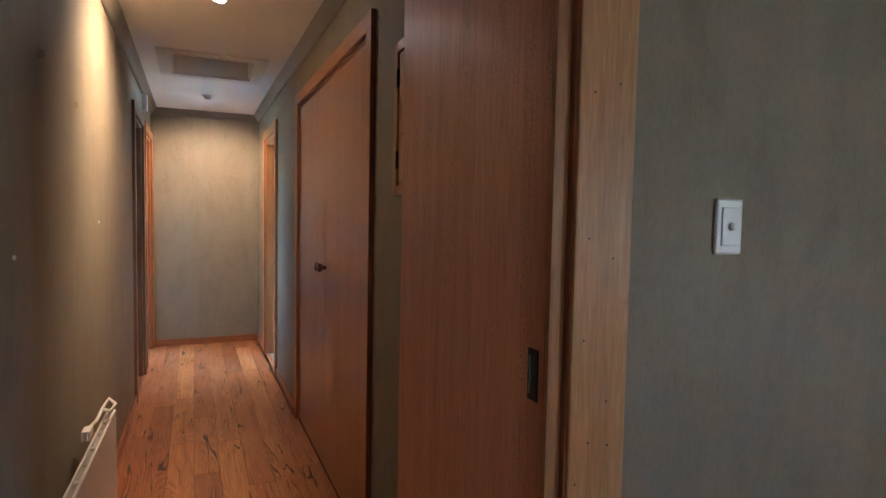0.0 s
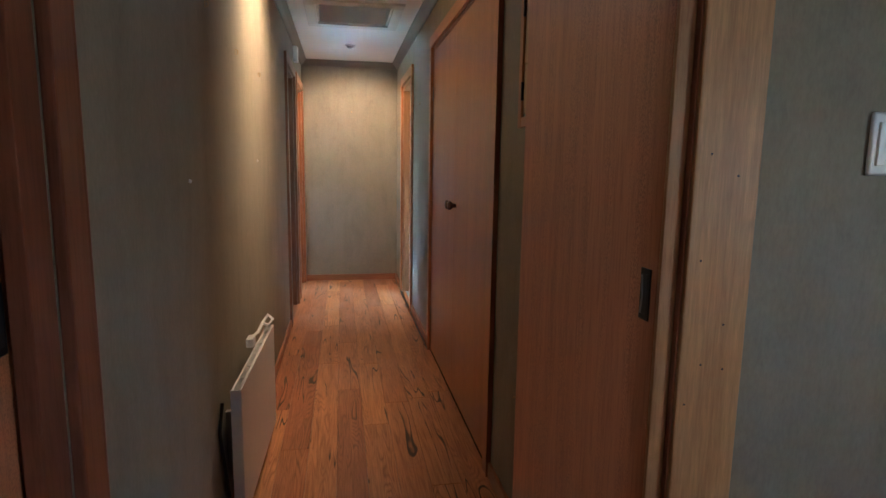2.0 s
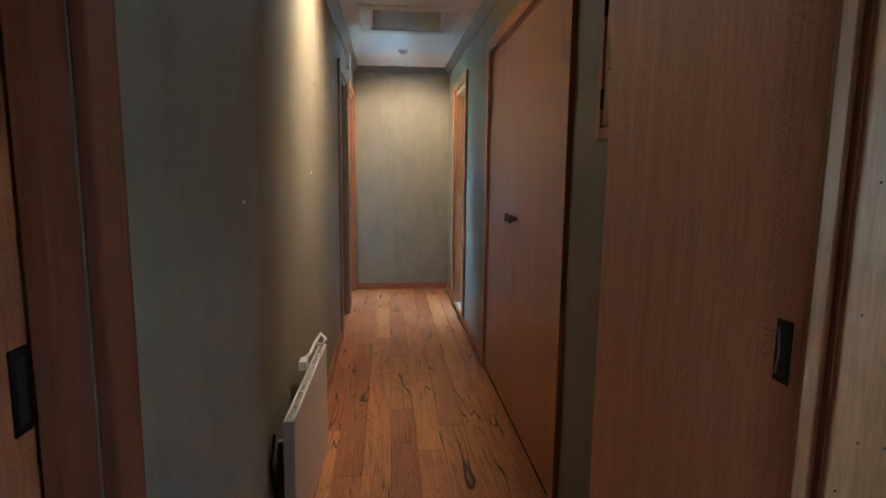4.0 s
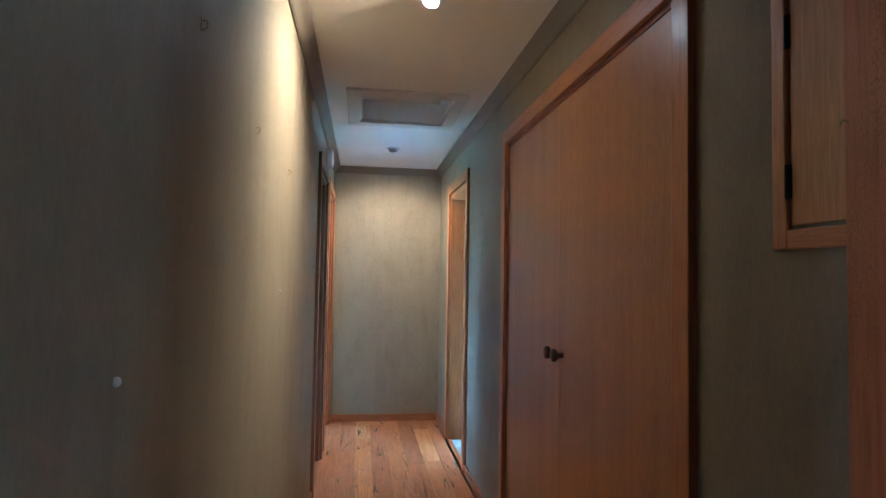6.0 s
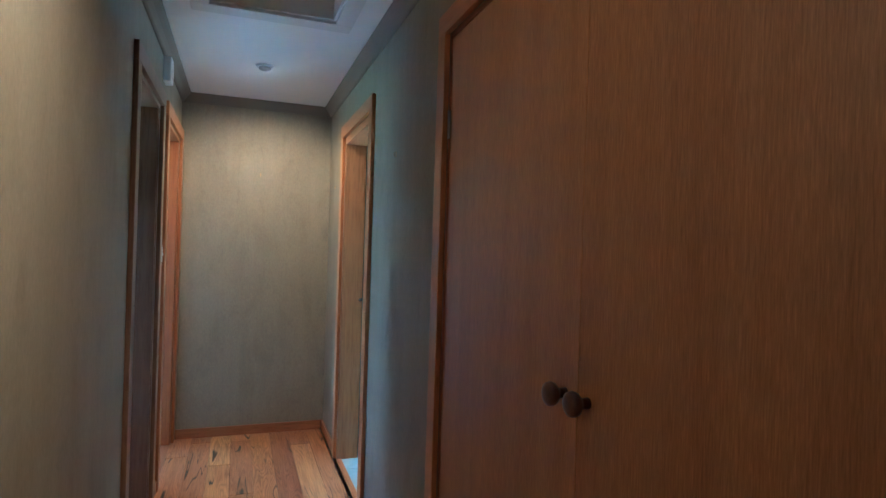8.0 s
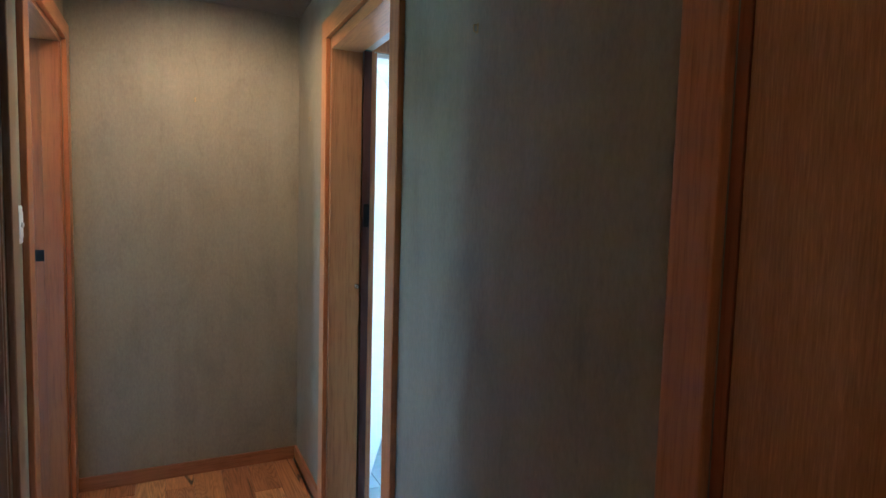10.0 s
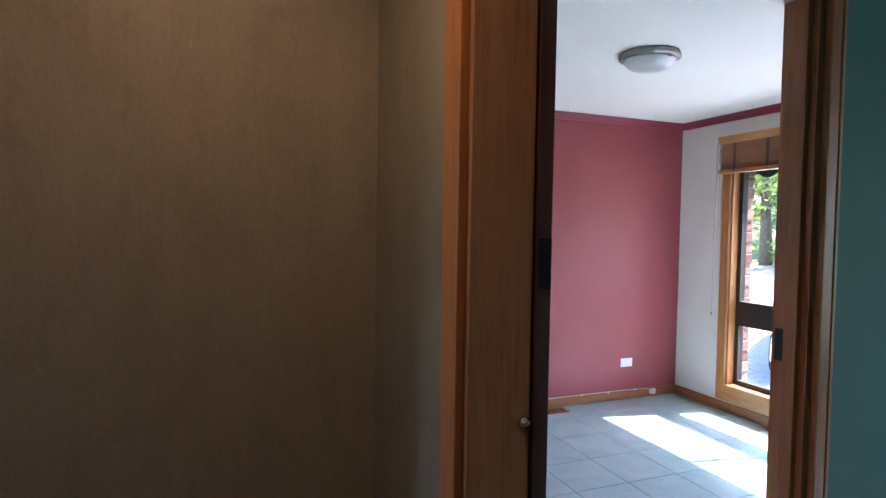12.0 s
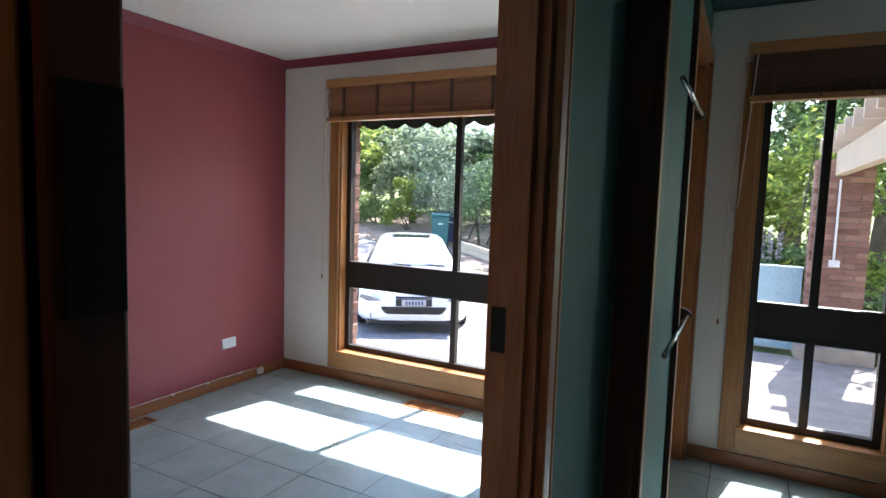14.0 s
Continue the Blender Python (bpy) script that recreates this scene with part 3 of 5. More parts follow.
skirting((0.014, YE), (W - 0.014, YE), (0, -1))
skirting((W, 4.175), (W, 5.185), (-1, 0))
skirting((W, 6.115), (W, YE), (-1, 0))
skirting((W, 1.97), (W, 2.40), (-1, 0))
skirting((0, 1.216), (0, 4.785), (1, 0))
skirting((0, 5.66), (0, 5.785), (1, 0))
skirting((XL, YN), (XE - 0.014, YN), (0, -1), 0.075)
skirting((XE, YP1), (XE, YN), (-1, 0), 0.075)
skirting((XE, 4.2), (XE, YP0 - 0.128), (-1, 0), 0.075)
skirting((-3.1, YN), (0.4, YN), (0, -1), 0.075)
skirting((1.19, YS + 0.012), (3.2, YS + 0.012), (0, -1))


# ---- doorways ----
def casing_x(name, x, sgn, y0, y1, ztop, w, d, label, m=None, mh=None):
    """Flat casing boards round an opening in a wall that looks along x; sgn: the way they stand out."""
    d0 = thing(name, label, "door frame", (x, (y0 + y1) / 2, 0), "structure")
    m, mh = m or CASE, mh or CASEY
    lo, hi = sorted((0.0, sgn * d))
    c = (y0 + y1) / 2
    part("jamb_board", box((lo, y0 - w - c, 0.001), (hi, y0 - c, ztop), 0.004), m, d0)
    part("jamb_board", box((lo, y1 - c, 0.001), (hi, y1 + w - c, ztop), 0.004), m, d0)
    part("head_board", box((lo, y0 - w - c, ztop + 0.0005), (hi, y1 + w - c, ztop + w), 0.004), mh, d0)
    return d0


def lining_x(d0, x0, x1, y0, y1, ztop, m, mh, t=0.02, stop=None):
    """The lining boards of the reveal, as parts of the door frame d0."""
    o = d0.location
    part("lining", box((x0 - o.x, y0 - o.y - 0.001, 0.001), (x1 - o.x, y0 + t - o.y, ztop), 0.002), m, d0)
    part("lining", box((x0 - o.x, y1 - t - o.y, 0.001), (x1 - o.x, y1 + 0.001 - o.y, ztop), 0.002), m, d0)
    part("head_lining", box((x0 - o.x, y0 + t - o.y, ztop - t), (x1 - o.x, y1 - t - o.y, ztop + 0.001), 0.002), mh, d0)
    if stop:
        s0, s1 = stop
        part("door_stop", box((s0 - o.x, y1 - t - 0.012 - o.y, 0.001), (s1 - o.x, y1 - t - o.y, ztop - t), 0.002), m, d0)
        part("door_stop", box((s0 - o.x, y0 + t - o.y, 0.001), (s1 - o.x, y0 + t + 0.012 - o.y, ztop - t), 0.002), m, d0)


# hall, left side
d1 = casing_x("door_1", 0.0, 1, 4.865, 5.585, 2.065, 0.075, 0.02, "open doorway with dull brown timber casing", BROWNW, BROWNW)
lining_x(d1, -0.11, 0.0, 4.865, 5.585, 2.065, BROWNW, BROWNW, 0.02, (-0.074, -0.004))
d2 = casing_x("door_2", 0.0, 1, 5.865, 6.605, 2.065, 0.075, 0.02, "open doorway with knotty orange pine casing", KNOTTY, CASEY)
lining_x(d2, -0.11, 0.0, 5.865, 6.605, 2.065, KNOTTY, CASEY, 0.02, (-0.074, -0.004))
part("strike_plate", box((-0.109, 0.3475, 1.105), (-0.0755, 0.351, 1.155), 0.001), BLACKM, d2, "small black strike plate")
d4 = casing_x("door_4", 0.0, 1, 0.27, 1.128, 2.06, 0.084, 0.02, "doorway with reddish stained timber casing, toned darker for shade", DKRED, DKRED)
part("split_jamb", box((-0.030, 0.357, 0.001), (-0.001, 0.4285, 2.06), 0.002), DKRED, d4)
part("split_jamb", box((-0.109, 0.357, 0.001), (-0.080, 0.4285, 2.06), 0.002), DKRED, d4)
# black plate stands in for the shade inside the pocket
part("pocket_shade", box((-0.079, 0.418, 0.001), (-0.031, 0.4285, 2.06), 0.001), DARKP, d4, "black plate for the shade in the pocket slot")
part("lining", box((-0.11, -0.43, 0.001), (0.0, -0.409, 2.06), 0.002), DKRED, d4)
part("head_lining", box((-0.11, -0.409, 2.04), (0.0, 0.357, 2.061), 0.002), DKRED, d4)
part("outer_bead", tube([(0.012, 0.505, 0.001), (0.012, 0.505, 2.14)], 0.009, 10), DKRED, d4)

# door_3: hall to lobby, a sliding door drawn back into its pocket
d3 = casing_x("door_3", W, -1, 5.265, 6.035, 2.075, 0.078, 0.02, "doorway with orange timber casing and a dark pocket door drawn back", CASE, CASEY)
o = d3.location
part("lining", box((0.0, 6.020 - o.y, 0.001), (0.135, 6.036 - o.y, 2.075), 0.002), JAMBW, d3, "pale knotty lining board")
part("lining", box((0.0, 5.264 - o.y, 0.001), (0.177, 5.285 - o.y, 2.075), 0.002), CASE, d3)
part("head_lining", box((0.0, 5.285 - o.y, 2.03), (0.13, 6.020 - o.y, 2.076), 0.002), CASEY, d3)
part("slide_track", box((0.136, 5.285 - o.y, 2.045), (0.181, 6.020 - o.y, 2.076), 0.002), STEEL, d3, "dull steel track")
leaf = part("sliding_leaf", box((0.140, 6.015 - o.y, 0.012), (0.174, 6.039 - o.y, 2.04), 0.002), DARKW, d3, "dark stained edge of the sliding door")
part("edge_pull", box((0.145, 6.012 - o.y, 1.29), (0.172, 6.016 - o.y, 1.39), 0.001), BLACKM, leaf, "black recessed edge pull")
part("door_buffer", lathe([(0.012, 0), (0.012, -0.006), (0.007, -0.008), (0.006, -0.013), (0.003, -0.014)], "y", 16, (0.122, 6.020 - o.y, 1.03)), CHROME, d3, "small chrome door buffer", smooth=True)
part("threshold", box((-0.004, 5.285 - o.y, 0.0), (0.03, 6.020 - o.y, 0.006), 0.002), CASEY, d3)

# rose bedroom door
d5 = thing("door_5", "open white bedroom door in a dark orange timber frame", "door", (1.63, YP0, 0), "structure")
part("jamb_board", box((1.209 - 1.63, -0.02, 0.001), (1.236 - 1.63, -0.0005, 2.06), 0.004), FRAMEW, d5)
part("jamb_board", box((2.077 - 1.63, -0.02, 0.001), (2.118 - 1.63, -0.0005, 2.06), 0.004), FRAMEW, d5)
part("head_board", box((1.209 - 1.63, -0.02, 2.0605), (2.118 - 1.63, -0.0005, 2.135), 0.004), FRAMEW, d5)
part("lining", box((2.057 - 1.63, 0.0, 0.001), (2.078 - 1.63, 0.105, 2.06), 0.002), FRAMEW, d5)
part("lining", box((1.234 - 1.63, 0.0, 0.001), (1.255 - 1.63, 0.105, 2.06), 0.002), FRAMEW, d5)
part("head_lining", box((1.255 - 1.63, 0.0, 2.04), (2.057 - 1.63, 0.105, 2.061), 0.002), WHITE, d5, "white painted head lining")
part("door_stop", box((2.040 - 1.63, 0.02, 0.001), (2.057 - 1.63, 0.058, 2.04), 0.002), FRAMEW, d5)
part("strike_plate", box((2.0545 - 1.63, 0.062, 1.05), (2.0568 - 1.63, 0.094, 1.14), 0.001), BLACKM, d5, "blackened strike plate")
# paler wood paints the light that the casing's edge catches
part("jamb_edge_trim", box((2.119 - 1.63, -0.022, 0.001), (2.131 - 1.63, 0.0, 2.06), 0.002), EDGEW, d5, "lighter strip painted for light caught on the outer edge")
rl = part("door_leaf", box((0.0, -0.0175, 0.012), (0.72, 0.0175, 2.035), 0.003), WHITE, d5, "white painted flush door leaf")
rl.matrix_basis = pose(1.262 - 1.63, 0.112, 0, 0, 0, 63.5)
for s in (-1, 1):
    k = part("door_knob", lathe([(0.022, 0), (0.022, 0.004 * s), (0.009, 0.006 * s), (0.009, 0.030 * s), (0.021, 0.034 * s), (0.026, 0.050 * s), (0.020, 0.062 * s), (0.008, 0.065 * s)], "y", 20, (0.66, 0.0175 * s, 1.065)), KNOBO, rl, "turned timber knob", smooth=True)

# dark framed opening of the lobby
d6 = thing("door_6", "wide opening lined in dark stained timber", "door frame", (2.70, 5.988, 0), "structure")
part("lining", box((-0.02, 0.001, 0.001), (0.12, 0.022, 2.13), 0.003), DARKW, d6)
part("jamb_board", box((-0.022, 0.0225, 0.001), (-0.001, 0.098, 2.13), 0.003), DARKW, d6)
# tan strip puts the lit front edge into the colour
part("edge_strip", box((-0.026, -0.004, 0.001), (0.02, 0.0005, 2.13), 0.001), EDGEW, d6, "tan strip painted for the lit front edge")
part("head_lining", box((-0.02, -1.40, 2.11), (0.12, 0.0, 2.131), 0.003), DARKW, d6)

# entry: hinged leaf folded back along the wall
e0 = thing("door_7", "tan timber casing of the hall entry", "door frame", (1.1, YS, 0), "structure")
part("jamb_board", box((-0.078, -0.012, 0.001), (0.051, 0.0115, 2.06), 0.004), OAK, e0)
for dx, z in ((-0.047, 1.337), (0.008, 1.300), (-0.052, 1.149), (0.004, 1.03), (-0.035, 0.955), (0.010, 0.945), (-0.062, 0.88), (0.012, 1.62), (-0.045, 1.60)):
    part("nail_hole", lathe([(0.0022, -0.0125), (0.0022, -0.0118)], "y", 10, (dx, 0, z)), DARKP, e0)
part("lining", box((-0.0835, -0.006, 0.001), (-0.0785, 0.010, 2.06), 0.001), REDW, e0)
part("head_board", box((-1.1, -0.012, 2.061), (0.072, 0.0115, 2.19), 0.004), CASEX, e0)

leaf7 = thing("flush_door", "red-brown lacewood veneer door folded back against the hall wall", "door", (0.983, 1.135, 0))
part("leaf", box((0.0, 0.010, 0.010), (0.034, 0.815, 2.04), 0.002), LACE, leaf7)
part("edge_strip", box((-0.0005, 0.0, 0.010), (0.0325, 0.0095, 2.04), 0.002), EDGEW, leaf7, "paler solid timber edge")
pl = part("flush_pull", box((-0.003, 0.030, 1.026), (0.001, 0.064, 1.125), 0.0015), BLACKM, leaf7, "black flush pull")
part("pull_recess", box((-0.0036, 0.037, 1.036), (-0.0028, 0.057, 1.114), 0.0003), DARKP, pl)
part("pull_rim", tube([(-0.004, 0.056, 1.038), (-0.006, 0.051, 1.055), (-0.006, 0.049, 1.073), (-0.006, 0.051, 1.092), (-0.004, 0.056, 1.112)], 0.0018), STEEL, pl)
for z in (1.62, 0.55):
    part("hook_eye", tube([(0.0, 0.808, z), (-0.008, 0.810, z + 0.004), (-0.010, 0.813, z - 0.004)], 0.0018), BRASS, leaf7)

# left sliding leaf, mostly in its pocket
leaf8 = thing("sliding_door", "red-brown timber sliding door drawn back into its pocket", "door", (-0.055, 1.03, 0))
part("leaf", box((-0.018, -0.10, 0.012), (0.018, 0.068, 2.03), 0.002), LACE, leaf8)
pl = part("flush_pull", box((0.0175, -0.005, 1.045), (0.021, 0.027, 1.145), 0.0015), BLACKM, leaf8, "black flush pull")
part("pull_recess", box((0.0205, 0.002, 1.057), (0.0216, 0.020, 1.133), 0.0003), DARKP, pl)

# ---- linen cupboard in the hall ----
cup = thing("hall_cupboard", "orange veneer double-door cupboard built into the hall wall", "cupboard", (W, 3.275, 0))
c = 3.275
fy0, fy1, ft = 2.478, 4.10, 2.08
part("frame_board", box((-0.02, fy0 - 0.07 - c, 0.001), (-0.0005, fy0 - c, ft), 0.004), CASE, cup)
part("frame_board", box((-0.02, fy1 - c, 0.001), (-0.0005, fy1 + 0.07 - c, ft), 0.004), CASE, cup)
part("frame_head", box((-0.02, fy0 - 0.07 - c, ft + 0.0005), (-0.0005, fy1 + 0.07 - c, ft + 0.072), 0.004), CASEY, cup)
part("lining", box((0.0, fy0 - c - 0.001, 0.001), (0.10, fy0 + 0.016 - c, ft), 0.002), REDW, cup)
part("lining", box((0.0, fy1 - 0.016 - c, 0.001), (0.10, fy1 - c + 0.001, ft), 0.002), REDW, cup)
part("head_lining", box((0.0, fy0 + 0.016 - c, ft - 0.016), (0.10, fy1 - 0.016 - c, ft + 0.001), 0.002), REDW, cup)
# red-brown strip paints in the shade on the casing's side
part("edge_shadow_strip", box((-0.021, fy0 - 0.075 - c, 0.001), (-0.0005, fy0 - 0.0705 - c, ft + 0.072), 0.001), REDW, cup, "darker strip painted for the shaded outer edge")
dm = 3.305
for a, b, ky in ((fy0 + 0.019, dm - 0.0009, dm - 0.035), (dm + 0.0009, fy1 - 0.019, dm + 0.045)):
    dr = part("door", box((0.0, a - c, 0.012), (0.022, b - c, ft - 0.020), 0.002), VENEER, cup, "flat orange veneer door")
    part("knob", lathe([(0.011, 0.0), (0.010, -0.012), (0.012, -0.018), (0.022, -0.026), (0.025, -0.034), (0.023, -0.042), (0.014, -0.046), (0.004, -0.047)], "x", 24, (0.0, ky - c, 1.093)), KNOBW, dr, "dark turned timber knob", smooth=True)
    hy = fy1 - 0.018 if b > dm + 0.1 else fy0 + 0.018
    for z in (1.78, 0.28):
        part("hinge", tube([(-0.004, hy - c, z - 0.045), (-0.004, hy - c, z + 0.045)], 0.005, 10), STEEL, dr, "steel butt hinge")

# ---- meter box on the wall ----
mb = thing("wall_cabinet", "small timber-framed wall cabinet door with black hinges", "cabinet", (W, 1.948, 1.69))
for lo, hi in (((-0.012, 0.165, -0.25), (-0.0005, 0.20, 0.26)), ((-0.012, -0.20, -0.25), (-0.0005, -0.165, 0.26))):
    part("frame_board", box(lo, hi, 0.004), CASE, mb)
part("frame_rail", box((-0.012, -0.1645, -0.25), (-0.0005, 0.1645, -0.215), 0.004), CASEY, mb)
part("frame_rail", box((-0.012, -0.1645, 0.225), (-0.0005, 0.1645, 0.26), 0.004), CASEY, mb)
md = part("door", box((-0.007, -0.160, -0.208), (-0.0006, 0.158, 0.220), 0.003), OAK, mb, "plain veneer door")
for z in (-0.13, 0.14):
    part("hinge", tube([(-0.009, 0.162, z - 0.03), (-0.009, 0.162, z + 0.03)], 0.006, 10), BLACKM, md, "black butt hinge")

# ---- switches, alarm box, hooks ----
def switch_plate(name, label, m, toggles=1):
    s = thing(name, label, "switch")
    s.matrix_world = m
    part("plate", box((-0.038, -0.008, -0.0585), (0.038, 0.0, 0.0585), 0.006, 3), PLAST, s)
    part("cover", box((-0.024, -0.0115, -0.040), (0.024, -0.0075, 0.040), 0.002), PLAST, s)
    part("rocker", lathe([(0.0085, 0.0), (0.0085, -0.004), (0.006, -0.006)], "y", 20, (0, -0.0113, 0.0)), PLAST, s, smooth=True)
    return s


switch_plate("light_switch", "white single light switch on the limewashed wall", pose(1.427, YS + 0.012, 1.362))
switch_plate("light_switch", "white single light switch between the two doorways", pose(0.0, 5.735, 1.30, 0, 0, 90))
ab = thing("alarm_sounder", "small white plastic box high on the hall wall", "alarm", (0.0, 5.70, 2.275))
part("body", box((0.0, -0.055, -0.065), (0.040, 0.055, 0.065), 0.008, 3), PLAST, ab)
part("grille", box((0.0395, -0.035, -0.04), (0.042, 0.035, 0.01), 0.001), HEATW, ab)


def hook(label, m):
    m = m @ Matrix.Diagonal((0.7, 0.7, 0.7, 1))
    s = thing("picture_hook", label, "hook", group="bare picture hooks")
    s.matrix_world = m
    part("shank", tube([(0, 0, 0.012), (0, -0.012, 0.012), (0.0, -0.016, 0.006), (0.0, -0.014, -0.006), (0.0, -0.006, -0.012), (0.0, -0.003, -0.008)], 0.0018, 8), BRASS, s)
    part("back_plate", box((-0.004, -0.002, -0.014), (0.004, 0.0, 0.018), 0.0008), BRASS, s)
    return s


for yy, z in ((2.715, 1.749), (3.374, 1.755), (2.20, 1.80)):
    hook("small brass picture hook on the limewashed hall wall", pose(0.0, yy, z, 0, 0, 90))
hook("small brass picture hook on the end wall", pose(0.532, YE, 1.87))
hook("small brass picture hook beside the doorway", pose(W, 6.40, 1.787, 0, 0, -90))
hook("small dark picture hook on the hall wall", pose(W, 4.75, 1.78, 0, 0, -90))
for yy, z in ((1.914, 1.255), (3.234, 1.318)):
    p = thing("wall_plug", "small white plastic plug in the limewashed wall", "wall plug", (0, yy, z), group="left wall plugs")
    part("collar", lathe([(0.006, 0), (0.006, 0.003), (0.003, 0.006)], "x", 12), PLAST, p)

# ---- panel heater ----
ht = thing("panel_heater", "white electric panel heater with its cord coiled on top", "heater", (0.0, 2.55, 0.0))
ht.rotation_euler = (0, 0, radians(-1.1))
hx0_, hx1_, hy0_, hy1_, hz0_, hz1_ = 0.048, 0.084, -0.40, 0.40, 0.06, 0.545
part("case_back", box((hx0_, hy0_, hz0_), (hx0_ + 0.008, hy1_, hz1_ - 0.004), 0.002), HEATW, ht)
part("front_panel", box((hx1_ - 0.010, hy0_, hz0_), (hx1_, hy1_, hz1_), 0.004), HEATW, ht)
part("end_cap", box((hx0_, hy0_ - 0.006, hz0_), (hx1_, hy0_ - 0.0005, hz1_), 0.002), HEATW, ht)
part("end_cap", box((hx0_, hy1_ + 0.0005, hz0_), (hx1_, hy1_ + 0.006, hz1_), 0.002), HEATW, ht)
part("inner_element", box((hx0_ + 0.010, hy0_ + 0.01, hz0_ + 0.02), (hx1_ - 0.011, hy1_ - 0.01, hz1_ - 0.022), 0.002), DARKP, ht, "black heating core")
for i in range(3):
    xg = hx0_ + 0.0115 + i * 0.0050
    part("grille_bar", box((xg, hy0_ + 0.002, hz1_ - 0.018), (xg + 0.0013, hy1_ - 0.002, hz1_ - 0.008)), HEATW, ht)
for yb in (-0.27, -0.14, 0.0, 0.14, 0.27):
    part("grille_tie", box((hx0_ + 0.009, yb - 0.006, hz1_ - 0.016), (hx1_ - 0.0105, yb + 0.006, hz1_ - 0.006)), HEATW, ht)
for y in (-0.28, 0.28):
    part("bracket", box((0.004, y - 0.012, 0.16), (hx0_ - 0.0005, y + 0.012, 0.42), 0.003), STEEL, ht, "steel wall bracket")
part("thermostat", box((hx0_ + 0.002, 0.407, 0.40), (hx1_ - 0.004, 0.42, 0.52), 0.004), PLAST, ht)
part("cord", tube([(0.07, 0.36, 0.555), (0.055, 0.30, 0.580), (0.085, 0.24, 0.590), (0.095, 0.30, 0.600), (0.065, 0.37, 0.603), (0.050, 0.31, 0.585), (0.045, 0.20, 0.570), (0.030, 0.12, 0.570)], 0.007, 8), PLAST, ht, "white flex coiled on top", smooth=True)
part("plug", merge(box((0.022, 0.03, 0.552), (0.052, 0.10, 0.590), 0.008, 3), box((0.028, 0.012, 0.560), (0.031, 0.032, 0.582)), box((0.042, 0.012, 0.560), (0.045, 0.032, 0.582))), PLAST, ht, "white mains plug")
part("lead", tube([(0.02, -0.40, 0.50), (0.012, -0.42, 0.40), (0.02, -0.41, 0.30), (0.03, -0.39, 0.15)], 0.006, 8), BLACKM, ht, "black lead hanging down")

# ---- ceiling: hatch and downlights ----
hat = thing("ceiling_hatch", "white painted roof hatch with a wide flat frame", "hatch", (0.5175, 4.69, H))
fx, fyy = 0.345, 0.375
ix, iy = 0.268, 0.283
for lo, hi in (((-fx, -fyy), (fx, -iy)), ((-fx, iy), (fx, fyy)), ((-fx, -iy + 0.0005), (-ix, iy - 0.0005)), ((ix, -iy + 0.0005), (fx, iy - 0.0005))):
    part("frame_board", box((*lo, -0.016), (*hi, -0.0005), 0.004), HATCHP, hat)
for lo, hi in (((-ix, -iy, 0.0), (ix, -iy + 0.012, 0.13)), ((-ix, iy - 0.012, 0.0), (ix, iy, 0.13)), ((-ix, -iy + 0.0125, 0.0), (-ix + 0.012, iy - 0.0125, 0.13)), ((ix - 0.012, -iy + 0.0125, 0.0), (ix, iy - 0.0125, 0.13))):
    part("well_board", box(lo, hi, 0.001), HATCHP, hat)
part("hatch_panel", box((-ix - 0.01, -iy - 0.01, 0.1305), (ix + 0.01, iy + 0.01, 0.145), 0.002), HATCHP, hat)

for yy, tl in ((3.24, (-0.22, -0.35)), (5.80, (0.03, 0.30))):
    dl = thing("downlight", "small round recessed downlight, lit, with a white gimbal ring", "downlight", (0.51, yy, H), group="hall downlights")
    part("trim_ring", lathe([(0.036, 0.0), (0.052, -0.0005), (0.052, -0.004), (0.045, -0.010), (0.036, -0.008)], "z", 32), PLAST, dl, smooth=True)
    g = part("lamp_cup", lathe([(0.030, 0.0), (0.034, -0.012), (0.034, -0.020), (0.028, -0.021), (0.002, -0.021)], "z", 28), PLAST, dl, smooth=True)
    g.rotation_euler = (radians(42), 0, 0) if yy > 5 else (radians(-14), radians(12), 0)
    part("lamp_glass", lathe([(0.027, -0.0212), (0.027, -0.0225), (0.001, -0.024)], "z", 24), LIT, g, "glowing lamp face", smooth=True)

# ---- lamp, sensor and outlet of the rose room ----
oy = thing("ceiling_lamp", "round frosted glass ceiling lamp with a dark metal rim", "ceiling lamp", (2.655, 7.42, HR))
part("base", lathe([(0.145, 0.001), (0.150, -0.012), (0.152, -0.026), (0.130, -0.032)], "z", 40), STEEL, oy, smooth=True)
part("bowl", lathe([(0.130, -0.0325), (0.127, -0.044), (0.105, -0.068), (0.065, -0.083), (0.004, -0.088)], "z", 40), FROST, oy, "frosted glass bowl", smooth=True)
for k in range(3):
    a = 2.1 * k + 0.6
    part("clip", lathe([(0.010, -0.030), (0.010, -0.042), (0.005, -0.046)], "z", 12, (0.132 * math.cos(a), 0.132 * math.sin(a), 0)), CHROME, oy)
sm = thing("ceiling_vent", "round white ceiling vent", "vent", (2.365, 8.17, HR))
part("ring", lathe([(0.045, -0.001), (0.085, -0.001), (0.085, -0.008), (0.060, -0.016), (0.045, -0.012)], "z", 36), PLAST, sm, smooth=True)
part("disc", lathe([(0.040, -0.001), (0.040, -0.020), (0.030, -0.024), (0.002, -0.024)], "z", 30), PLAST, sm, smooth=True)
ou = thing("power_outlet", "white double power outlet on the rose wall", "outlet", (3.767, YN, 0.305))
part("plate", box((-0.058, -0.009, -0.036), (0.058, 0.0, 0.036), 0.005, 3), PLAST, ou)
